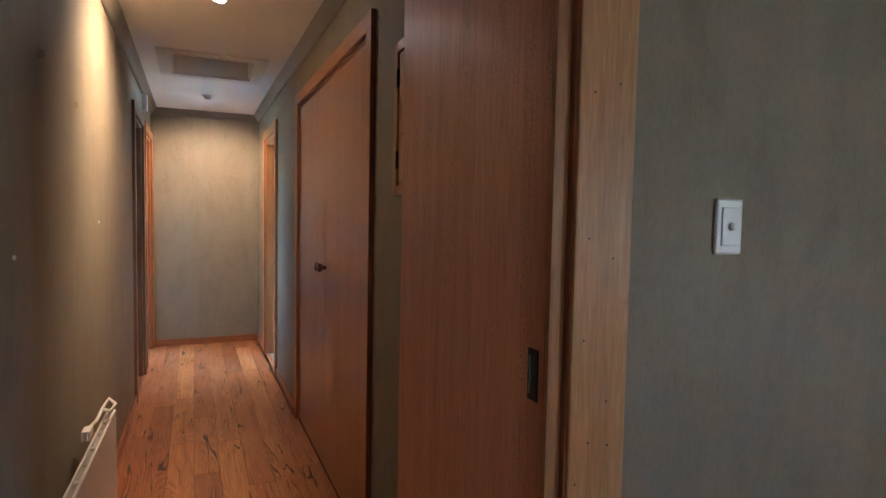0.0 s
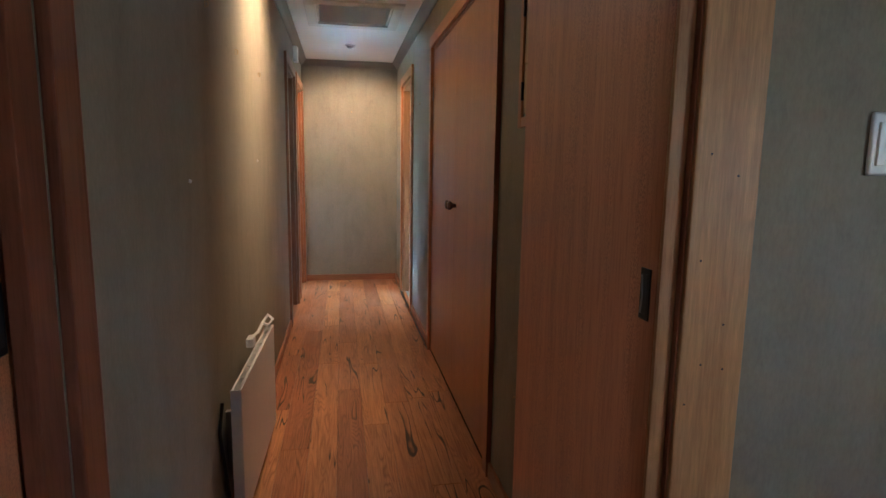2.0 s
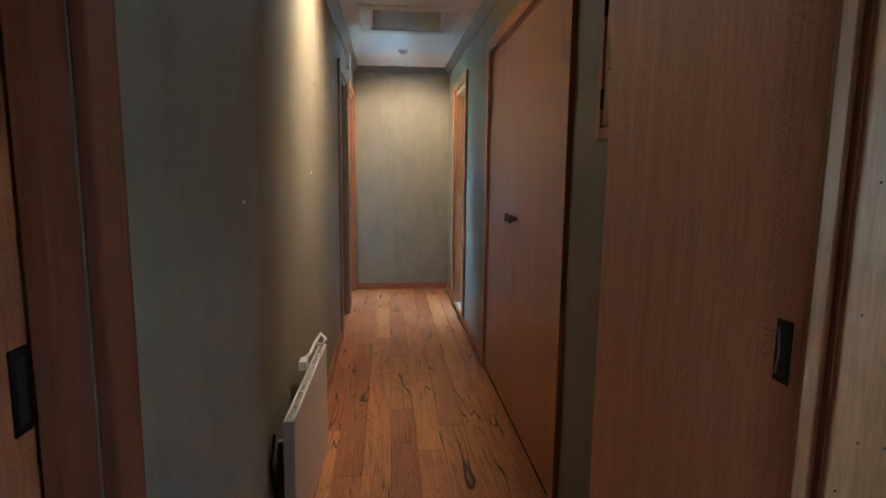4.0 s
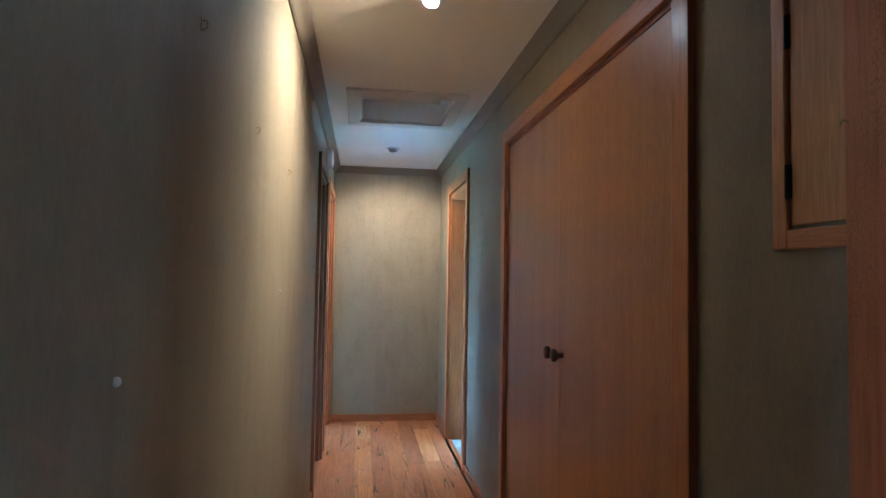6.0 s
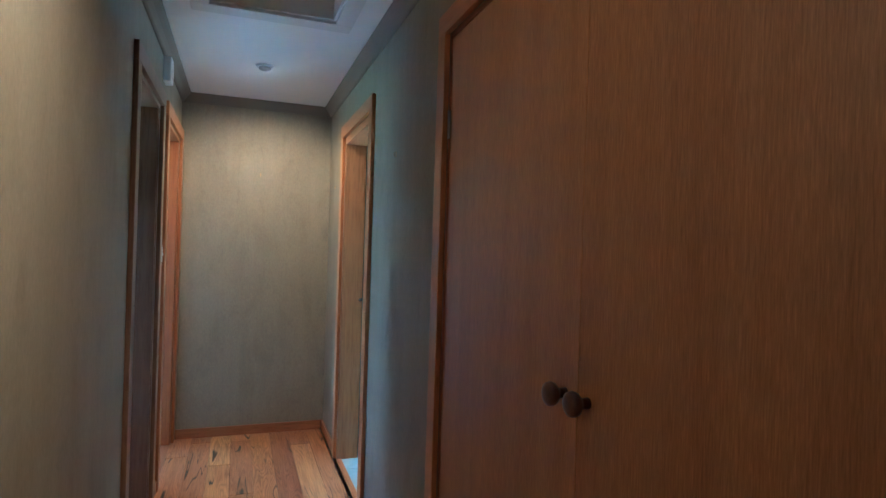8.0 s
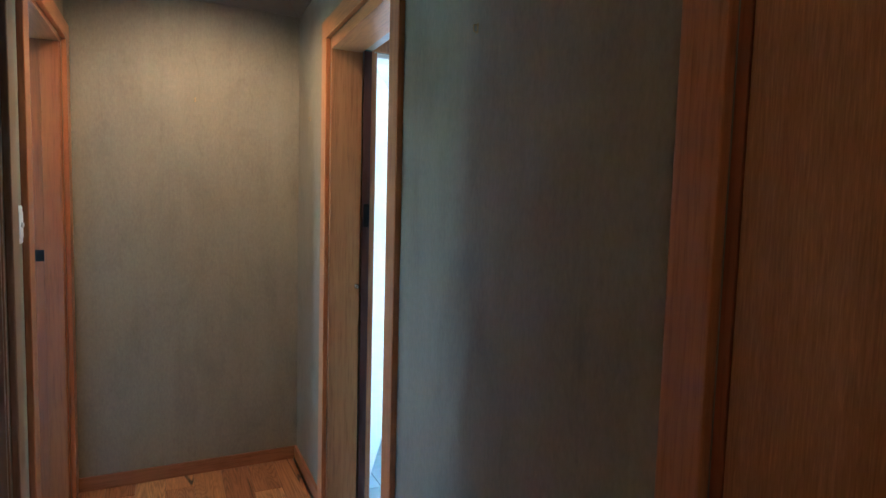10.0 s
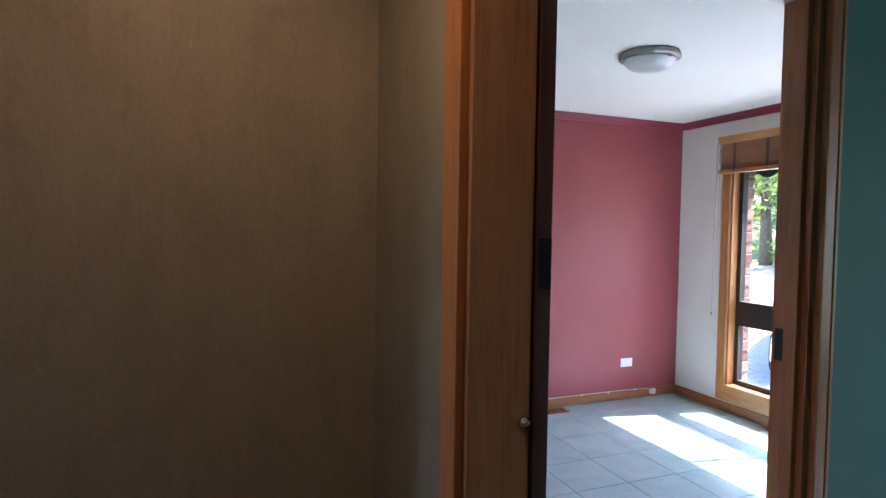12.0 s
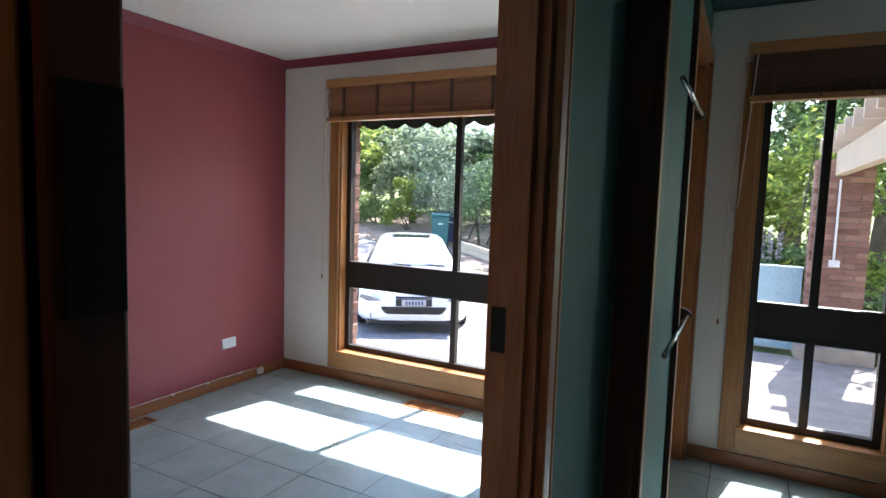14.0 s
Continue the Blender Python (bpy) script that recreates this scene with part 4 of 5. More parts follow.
for sx in (-0.028, 0.028):
    part("socket_face", box((sx - 0.02, -0.0105, -0.022), (sx + 0.02, -0.0085, 0.012), 0.0005), PLAST, ou)
    part("rocker", box((sx - 0.006, -0.012, 0.016), (sx + 0.006, -0.009, 0.030), 0.001), PLAST, ou)
ph = thing("phone_socket", "small white phone socket on the skirting", "socket", (4.03, YN - 0.014, 0.045))
part("plate", box((-0.028, -0.022, -0.022), (0.028, 0.0, 0.022), 0.004), PLAST, ph)


cl = thing("phone_cable", "thin white phone cable clipped along the skirting", "cable", (3.3, YN - 0.016, 0.0))
part("wire", tube([(-0.75, -0.002, 0.078), (-0.2, -0.002, 0.076), (0.4, -0.002, 0.078), (0.70, -0.002, 0.070)], 0.0022, 6), PLAST, cl)
for xx in (-0.6, -0.3, 0.02, 0.28, 0.55):
    part("clip", box((xx - 0.006, -0.006, 0.066), (xx + 0.006, 0.0, 0.082), 0.002), PLAST, cl)
nl = thing("wall_nail", "small dark nail in the rose wall", "nail", (2.98, YN, 1.87))
part("shaft", lathe([(0.003, 0.0), (0.003, -0.014), (0.006, -0.015), (0.006, -0.017)], "y", 10), BLACKM, nl)


def floor_vent(x, y, rz, w, d, name="floor_vent"):
    v = thing(name, "brown slotted floor heating vent set in the tiles", "vent", (x, y, 0.0), group="floor vents")
    v.rotation_euler = (0, 0, radians(rz))
    part("rim", merge(box((-w, -d, 0.0005), (w, -d + 0.01, 0.006)), box((-w, d - 0.01, 0.0005), (w, d, 0.006)), box((-w, -d + 0.01, 0.0005), (-w + 0.01, d - 0.01, 0.006)), box((w - 0.01, -d + 0.01, 0.0005), (w, d - 0.01, 0.006))), CASE, v)
    # thin black sheet paints the unlit depth below the slats
    part("well_shade", box((-w + 0.01, -d + 0.01, 0.0003), (w - 0.01, d - 0.01, 0.0015)), DARKP, v)
    n = int((2 * w - 0.03) / 0.018)
    for i in range(n):
        x0 = -w + 0.014 + i * 0.018
        if abs(x0 + 0.005) > 0.012:
            part("slat", box((x0, -d + 0.0105, 0.0016), (x0 + 0.007, d - 0.0105, 0.005)), CASE, v)
    part("bridge", box((-0.011, -d + 0.0105, 0.0016), (0.011, d - 0.0105, 0.0052)), CASE, v)
    return v


floor_vent(2.93, 8.775, 0, 0.19, 0.055)
floor_vent(4.16, 7.46, 90, 0.20, 0.055)


# ---- windows ----
def window(name, label, y0, y1, mull, z0, z1, zr0, zr1):
    """Lined opening in the window wall with black-brown sashes, a mullion and a deep transom."""
    w = thing(name, label, "window", (XE, (y0 + y1) / 2, 0), "structure")
    c = (y0 + y1) / 2
    a, b = y0 - c, y1 - c
    # lining and architrave
    part("architrave", box((-0.016, a - 0.075, 0.085), (-0.0005, a - 0.0005, z1), 0.003), WINW, w)
    part("architrave", box((-0.016, b + 0.0005, 0.085), (-0.0005, b + 0.075, z1), 0.003), WINW, w)
    part("apron", box((-0.018, a, 0.085), (-0.0005, b, z0 - 0.02), 0.003), WINY, w)
    part("sill", box((-0.022, a - 0.001, z0 - 0.0195), (0.10, b + 0.001, z0 + 0.004), 0.003), WINY, w, "pale worn timber sill")
    part("lining", box((0.0, a - 0.001, z0 + 0.0045), (0.10, a + 0.018, z1), 0.002), WINW, w)
    part("lining", box((0.0, b - 0.018, z0 + 0.0045), (0.10, b + 0.001, z1), 0.002), WINW, w)
    part("head_lining", box((0.0, a + 0.018, z1 - 0.02), (0.10, b - 0.018, z1 + 0.001), 0.002), WINY, w)
    # frame
    s0, s1, t = 0.065, 0.115, 0.035
    fa, fb = a + 0.018, b - 0.018
    part("window_frame", merge(box((s0, fa, z0 + 0.005), (s1, fa + t, z1 - 0.02)), box((s0, fb - t, z0 + 0.005), (s1, fb, z1 - 0.02)),
                               box((s0, fa + t, z0 + 0.005), (s1, fb - t, z0 + 0.005 + t)), box((s0, fa + t, z1 - 0.02 - t), (s1, fb - t, z1 - 0.02))), SASH, w, "black-brown frame")
    part("transom", merge(box((s0 - 0.004, fa + t, zr0), (s1 + 0.004, fb - t, zr1), 0.004), box((s0 - 0.010, fa + t, zr1 - 0.018), (s0 - 0.0045, fb - t, zr1), 0.001), box((s0 - 0.010, fa + t, zr0), (s0 - 0.0045, fb - t, zr0 + 0.018), 0.001)), SASH, w, "deep black-brown rail")
    m0, m1 = mull - c - 0.020, mull - c + 0.020
    for za, zb in ((z0 + 0.005 + t, zr0), (zr1, z1 - 0.02 - t)):
        part("mullion", box((s0 + 0.004, m0, za), (s1 - 0.004, m1, zb), 0.002), SASH, w)
        for ya, yb in ((fa + t, m0), (m1, fb - t)):
            p = part("pane", box((s0 + 0.022, ya, za), (s0 + 0.026, yb, zb)), GLASS, w)
            p.visible_shadow = False
    return w


window("window_1", "tall bedroom window with black-brown frame and timber lining", 6.53, 8.353, 7.447, 0.21, 2.06, 0.68, 0.868)
window("window_2", "narrow lobby window with black-brown frame and timber lining", 5.12, 5.753, 5.455, 0.21, 2.06, 0.68, 0.868)


def blind(y0, y1, zt, zb, label, tapes, cane=None):
    """A folded bamboo roman blind under a timber head rail."""
    b = thing("bamboo_blind", label, "blind", (XE - 0.018, (y0 + y1) / 2, zt))
    h = (y1 - y0) / 2
    part("head_rail", box((-0.070, -h - 0.02, -0.058), (0.0, h + 0.02, 0.0), 0.003), WINY, b, "pale timber head rail")
    drop = zb - zt
    folds = [box((-0.060 + 0.004 * (i % 2) - 0.003 * i, -h, drop + 0.03 + i * 0.012), (-0.022 - 0.002 * i, h, -0.0585 - 0.028 * (i % 3)), 0.003) for i in range(5)]
    part("folded_slats", merge(*folds), cane or BAMBOO, b, "folded brown bamboo slats")
    for k in range(tapes):
        yy = -h + (k + 0.5) * 2 * h / tapes
        part("tape", box((-0.0755, yy - 0.012, drop + 0.028), (-0.0725, yy + 0.012, -0.060), 0.001), TAPE if cane is None else cane, b, "dark cloth tape")
        part("cord_knot", lathe([(0.004, 0), (0.005, -0.004), (0.002, -0.007)], "x", 10, (-0.078, yy, drop + 0.013)), TAPE, b)
    part("bottom_rail", box((-0.078, -h - 0.005, drop), (-0.020, h + 0.005, drop + 0.027), 0.003), WINY, b, "pale timber bottom rail")
    part("cord", tube([(-0.075, h - 0.02, -0.06), (-0.070, h - 0.005, drop - 0.05), (-0.050, h + 0.012, drop - 0.35), (-0.050, h + 0.020, drop - 0.50), (-0.050, h + 0.035, drop - 0.535), (-0.050, h + 0.052, drop - 0.50), (-0.052, h + 0.045, drop - 0.30), (-0.070, h + 0.015, -0.05)], 0.0035, 6), CORD, b, "pale looped pull cord")
    part("thin_cord", tube([(-0.065, h + 0.03, -0.06), (-0.03, h + 0.068, drop - 0.6), (-0.028, h + 0.070, drop - 1.08)], 0.0016, 6), CORD, b)
    part("cord_weight", lathe([(0.002, 0), (0.006, -0.012), (0.005, -0.028), (0.002, -0.032)], "z", 10, (-0.028, h + 0.070, drop - 1.08)), KNOBO, b)
    return b


blind(6.46, 8.395, 2.135, 1.85, "brown bamboo roman blind pulled up at the bedroom window", 7)
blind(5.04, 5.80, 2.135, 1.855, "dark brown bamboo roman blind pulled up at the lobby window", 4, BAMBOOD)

# ---- towel rails, linen cupboard in the lobby ----
YT = YP0 - 0.105
for z in (1.69, 0.92):
    tr = thing("towel_rail", "dull chrome towel rail on a dark timber bracket", "towel rail", (3.10, YT, z), group="towel rails")
    part("bar", tube([(-0.36, -0.045, 0), (0.36, -0.045, 0)], 0.008, 12), CHROME, tr, smooth=True)
    part("bracket", prism([(0, -0.04), (0, 0.04), (-0.02, 0.026), (-0.045, 0.018), (-0.062, 0.0), (-0.045, -0.014), (-0.022, -0.022)], "x", 0.345, 0.367, 0.003), DARKW, tr, "dark shaped timber bracket")
ld = thing("door_8", "closed orange timber cupboard door set back in its frame", "door", (3.83, YT, 0), "structure")
part("jamb_board", box((-0.475, -0.02, 0.001), (-0.41, -0.0005, 2.06), 0.003), FRAMEW, ld)
# shade on the casing's side, drawn as a strip of dark wood
part("jamb_edge", box((-0.4795, -0.021, 0.001), (-0.4755, -0.0005, 2.125), 0.001), DARKW, ld, "dark strip for the casing's shaded side")
part("jamb_board", box((0.41, -0.02, 0.001), (0.468, -0.0005, 2.06), 0.003), FRAMEW, ld)
part("head_board", box((-0.475, -0.02, 2.0605), (0.468, -0.0005, 2.125), 0.003), CASEX, ld)
part("lining", box((-0.411, 0.0, 0.001), (-0.392, 0.165, 2.06), 0.002), FRAMEW, ld)
part("lining", box((0.392, 0.0, 0.001), (0.411, 0.165, 2.06), 0.002), CASE, ld)
part("head_lining", box((-0.392, 0.0, 2.04), (0.392, 0.165, 2.061), 0.002), CASEX, ld)
part("door_stop", box((-0.392, 0.095, 2.015), (0.392, 0.112, 2.0395), 0.002), CASEX, ld)
dl_ = part("door_leaf", box((-0.388, 0.113, 0.012), (0.388, 0.145, 2.036), 0.002), FRAMEW, ld)
part("knob", lathe([(0.012, 0.113), (0.008, 0.109), (0.008, 0.099), (0.018, 0.089), (0.012, 0.079), (0.003, 0.077)], "y", 18, (0.32, 0, 1.0)), KNOBW, dl_, smooth=True)

# ---- garden, driveway and carport outside the windows ----
GZ = -0.75


def ground_z(x):
    return GZ + max(0.0, x - 9.0) * 0.058


def leaf_cloud(rng, centres, leaf, count):
    """Many small bent leaves scattered round clump centres (x, y, z, radius)."""
    vs, fs = [], []
    for cx, cy, cz, r in centres:
        for _ in range(count):
            d = Vector((rng.gauss(0, 1), rng.gauss(0, 1), rng.gauss(0, 0.8)))
            d = d.normalized() * r * rng.random() ** 0.45
            p = Vector((cx, cy, cz)) + d
            s = leaf * rng.uniform(0.6, 1.4)
            q = Euler((rng.uniform(-0.9, 0.9), rng.uniform(-0.9, 0.9), rng.uniform(0, 6.28))).to_matrix()
            k = len(vs)
            for a, b, c in ((-1, 0, 0), (0, -0.45, 0.12), (1, 0, 0), (0, 0.45, 0.12)):
                vs.append(p + q @ Vector((a * s, b * s, c * s)))
            fs.append((k, k + 1, k + 2, k + 3))
    me = bpy.data.meshes.new("crown")
    me.from_pydata([tuple(v) for v in vs], [], fs)
    return me


def tree(x, y, h, spread, leafm, label, seed, leaf=0.16, clumps=26, count=75, low=0.35):
    """A tapered trunk with limbs and an uneven crown of leaf clumps."""
    rng = random.Random(seed)
    z = ground_z(x)
    t = thing("tree", label, "tree", (x, y, z - 0.03))
    top = h * 0.75
    lean = (rng.uniform(-0.4, 0.4), rng.uniform(-0.4, 0.4))
    part("trunk", tube([(0, 0, 0), (lean[0] * 0.3, lean[1] * 0.3, top * 0.35), (lean[0] * 0.7, lean[1] * 0.7, top * 0.7), (lean[0], lean[1], top)], [0.05 * h ** 0.8, 0.038 * h ** 0.8, 0.024 * h ** 0.8, 0.008 * h ** 0.8], 8), BARK, t, smooth=True)
    cs = []
    for i in range(clumps):
        a = rng.uniform(0, 6.28)
        zz = rng.uniform(low, 1.0)
        rr = spread * (1 - 0.55 * abs(zz - 0.62) / 0.62) * rng.uniform(0.25, 1.0)
        cs.append((math.cos(a) * rr + lean[0] * zz, math.sin(a) * rr + lean[1] * zz, zz * h, spread * rng.uniform(0.22, 0.42)))
    for i in range(5):
        c = cs[i * 4 % len(cs)]
        z0 = max(h * 0.2, c[2] * 0.6)
        part("limb", tube([(lean[0] * z0 / h, lean[1] * z0 / h, min(z0, top)), (c[0] * 0.5, c[1] * 0.5, (z0 + c[2]) / 2), c[:3]], [0.02 * h ** 0.8, 0.012 * h ** 0.8, 0.004], 6), BARK, t)
    me = leaf_cloud(rng, cs, leaf, count)
    me.materials.append(leafm)
    cr = new("crown", me)
    cr.parent = t
    return t


def shrub(x, y, w, h, leafm, label, seed, leaf=0.062, clumps=18, count=170):
    rng = random.Random(seed)
    t = thing("shrub", label, "shrub", (x, y, ground_z(x) - 0.02))
    cs = [(rng.uniform(-w, w) * 0.8, rng.uniform(-w, w) * 0.8, rng.uniform(0.15, 0.85) * h, rng.uniform(0.25, 0.45) * min(w, h)) for _ in range(clumps)]
    for c in cs[:4]:
        part("stem", tube([(c[0] * 0.2, c[1] * 0.2, 0), (c[0] * 0.6, c[1] * 0.6, c[2] * 0.6), c[:3]], [0.03, 0.02, 0.006], 6), BARK, t)
    me = leaf_cloud(rng, cs, leaf, count)
    me.materials.append(leafm)
    cr = new("crown", me)
    cr.parent = t
    return t


EYE14 = (1.04, 5.77)


def out(bearing, rng_):
    """A place in the garden by its compass bearing from the doorway and its distance."""
    a = radians(bearing + 1.3)
    return EYE14[0] + rng_ * math.sin(a), EYE14[1] + rng_ * math.cos(a)


k = 0
for brg, dist, h, sp, lm, lab in (
        (50.5, 27, 8.5, 2.6, LEAFY, "lime-leaved garden tree in sun"), (53.5, 33, 5.6, 3.0, LEAFD, "dark-leaved leafy garden tree"),
        (55.5, 36, 5.6, 3.4, LEAFB, "bushy grey-green gum tree"), (57.5, 27, 4.4, 2.4, LEAFB, "bushy grey-green garden tree"),
        (60.0, 34, 4.9, 3.2, LEAFD, "spreading dark green garden tree"), (61.5, 25, 3.9, 2.6, LEAFB, "rounded grey-green garden tree"),
        (64.0, 31, 4.2, 3.0, LEAFB, "thin grey gum tree"), (66.5, 27, 3.6, 3.0, LEAFD, "dark-leaved leafy garden tree"),
        (70.0, 26, 9.5, 3.4, LEAFD, "dark-leaved leafy garden tree"), (47.0, 30, 9.0, 3.2, LEAFD, "dark-leaved leafy garden tree"),
        (52.0, 44, 6.5, 4.0, LEAFB, "distant grey-green garden tree"), (58.5, 46, 4.4, 4.0, LEAFB, "distant grey-green garden tree"), (65.0, 46, 4.0, 4.0, LEAFB, "distant grey-green garden tree"),
        (75.0, 24, 9.0, 3.4, LEAFD, "dark-leaved leafy garden tree"), (81.0, 20, 8.0, 3.0, LEAFD, "dark-leaved leafy garden tree"),
        (87.5, 15, 6.5, 2.2, LEAFD, "dark-leaved garden tree behind the patio"), (92.0, 17, 8.0, 2.8, LEAFD, "dark-leaved garden tree behind the patio"),
        (98.0, 14, 7.0, 2.6, LEAFD, "dark-leaved garden tree beside the carport"), (104.0, 15, 8.0, 3.0, LEAFD, "dark-leaved leafy garden tree")):
    x, y = out(brg, dist)
    tree(x, y, h, sp, lm, lab, 100 + k, leaf=0.075 + 0.0028 * dist, count=130, low=0.26 if dist < 40 else 0.15)
    k += 1
for brg, dist, w, h, lm, lab in (
        (62.5, 20.5, 1.5, 3.0, LEAFB, "clipped grey-green hedge shrub"), (64.5, 19.5, 1.6, 3.2, LEAFB, "clipped grey-green hedge shrub"),
        (67.0, 18.5, 1.6, 3.0, LEAFD, "dense dark green hedge shrub"), (57.3, 24, 1.0, 2.4, LEAFY, "bright green rounded garden shrub"), (60.5, 23, 1.1, 2.2, LEAFB, "grey-green rounded garden shrub"),
        (54.0, 27, 1.3, 1.2, LEAFD, "low dark green garden shrub"), (51.5, 31, 1.5, 1.4, LEAFY, "low lime green garden shrub"), (70.0, 18, 1.7, 3.2, LEAFD, "dense dark green hedge shrub"),
        (89.5, 10.6, 1.0, 3.3, LEAFY, "lime-green climbing vine over a bank"), (91.8, 10.9, 1.0, 3.7, LEAFY, "lime-green climbing vine over a bank"),
        (94.3, 11.4, 1.0, 3.4, LEAFY, "lime-green climbing vine in sun"), (90.0, 9.9, 0.7, 1.7, LEAFD, "dark green ground ivy bank"), (93.0, 10.0, 0.7, 1.5, LEAFD, "dark green ground ivy bank"), (99.3, 8.6, 0.35, 1.6, LEAFD, "dark green leafy patio plant")):
    x, y = out(brg, dist)
    shrub(x, y, w, h, lm, lab, 300 + k)
    k += 1


def strappy(x, y, z, n, ln, seed, label):
    """A clump of long arching leaves."""
    rng = random.Random(seed)
    t = thing("strappy_plant", label, "plant", (x, y, z))
    bm = bmesh.new()
    for i in range(n):
        a, l, w = rng.uniform(0, 6.28), ln * rng.uniform(0.7, 1.1), 0.022
        d, s = Vector((math.cos(a), math.sin(a), 0)), Vector((-math.sin(a), math.cos(a), 0))
        prev = None
        for j in range(6):
            u = j / 5
            p = d * (l * 0.75 * u) + Vector((0, 0, l * (1.1 * u - 0.75 * u * u)))
            ww = w * (1 - u * 0.92)
            cur = (bm.verts.new(p - s * ww), bm.verts.new(p + s * ww))
            if prev:
                bm.faces.new((prev[0], prev[1], cur[1], cur[0]))
            prev = cur
    part("leaves", bm, LEAFD, t)


x, y = out(92.6, 8.9)
strappy(x, y, -0.1, 45, 0.9, 5, "clump of long arching green leaves")
x, y = out(99.0, 8.3)
strappy(x, y, -0.2, 40, 1.0, 6, "clump of long arching green leaves")
for b in (89.9, 90.5, 91.2):
    x, y = out(b, 9.4)
    t = thing("flower_spike", "pale lilac flower spike on a stem", "flower", (x, y, -0.3), group="flower spikes")
    part("stem", tube([(0, 0, 0), (0, 0, 1.25)], 0.006, 6), LEAFD, t)
    rr = random.Random(int(b * 10))
    me = leaf_cloud(rr, [(0, 0, 0.95 + 0.07 * i, 0.05) for i in range(6)], 0.022, 22)
    me.materials.append(plain("lilac_petals", (0.50, 0.43, 0.44), 0.7))
    ob = new("petals", me)
    ob.parent = t

# retaining edge and bins
x0, y0 = out(61.9, 18.2)
x1, y1 = out(66.5, 15.2)
ed = thing("garden_edging", "low weathered timber garden edging", "edging", (x0, y0, ground_z(x0)))
dx, dy = x1 - x0, y1 - y0
ln = math.hypot(dx, dy)
for zz in (0.0, 0.16):
    b_ = part("sleeper", box((0, -0.05, zz), (ln, 0.05, zz + 0.15), 0.008), PALEB, ed)
    b_.rotation_euler = (0, -math.atan2(ground_z(x1) - ground_z(x0), ln), math.atan2(dy, dx))


def wheelie_bin(x, y, m, label, turn):
    b = thing("wheelie_bin", label, "bin", (x, y, ground_z(x)))
    b.rotation_euler = (0, 0, radians(turn))
    bm = bmesh.new()
    rings = []
    for z, w, d in ((0.06, 0.24, 0.25), (0.5, 0.265, 0.29), (0.95, 0.285, 0.33), (0.99, 0.30, 0.35)):
        rings.append([bm.verts.new((sx * w, sy * d, z)) for sx, sy in ((-1, -1), (1, -1), (1, 1), (-1, 1))])
    for a, c in zip(rings, rings[1:]):
        for i in range(4):
            bm.faces.new((a[i], a[(i + 1) % 4], c[(i + 1) % 4], c[i]))
    bm.faces.new(rings[0][::-1])
    bm.faces.new(rings[-1])
    bmesh.ops.bevel(bm, geom=[e for e in bm.edges], offset=0.02, segments=2, affect="EDGES")
    part("body", bm, m, b)
    part("lid", prism([(-0.36, 0.995), (-0.36, 1.03), (-0.2, 1.075), (0.25, 1.09), (0.40, 1.04), (0.40, 0.995)], "x", -0.31, 0.31, 0.015), m, b)
    part("handle", tube([(-0.24, 0.36, 1.0), (-0.24, 0.42, 1.02), (0.24, 0.42, 1.02), (0.24, 0.36, 1.0)], 0.015), m, b)
    for sx in (-0.27, 0.27):
        part("wheel", lathe([(0.02, -0.02), (0.10, -0.02), (0.10, 0.02), (0.02, 0.02)], "x", 18, (sx, 0.27, 0.10)), TYRE, b)
    part("number_plate", box((-0.08, -0.345, 0.72), (0.08, -0.335, 0.76)), PLAST, b)


x, y = out(60.3, 19.0)
wheelie_bin(x, y, BING, "green plastic wheelie bin beside the driveway", -60)
x, y = out(61.3, 19.6)
wheelie_bin(x, y, BINB, "dark blue plastic wheelie bin beside the driveway", -60)

# ---- parked car, its front towards the house ----
CARX, CARY = out(57.9, 8.6)
car = thing("car", "white hatchback parked on the driveway facing the house", "car", (CARX, CARY, GZ))
car.rotation_euler = (0, 0, radians(33))
car.scale = (1, 1, 0.93)


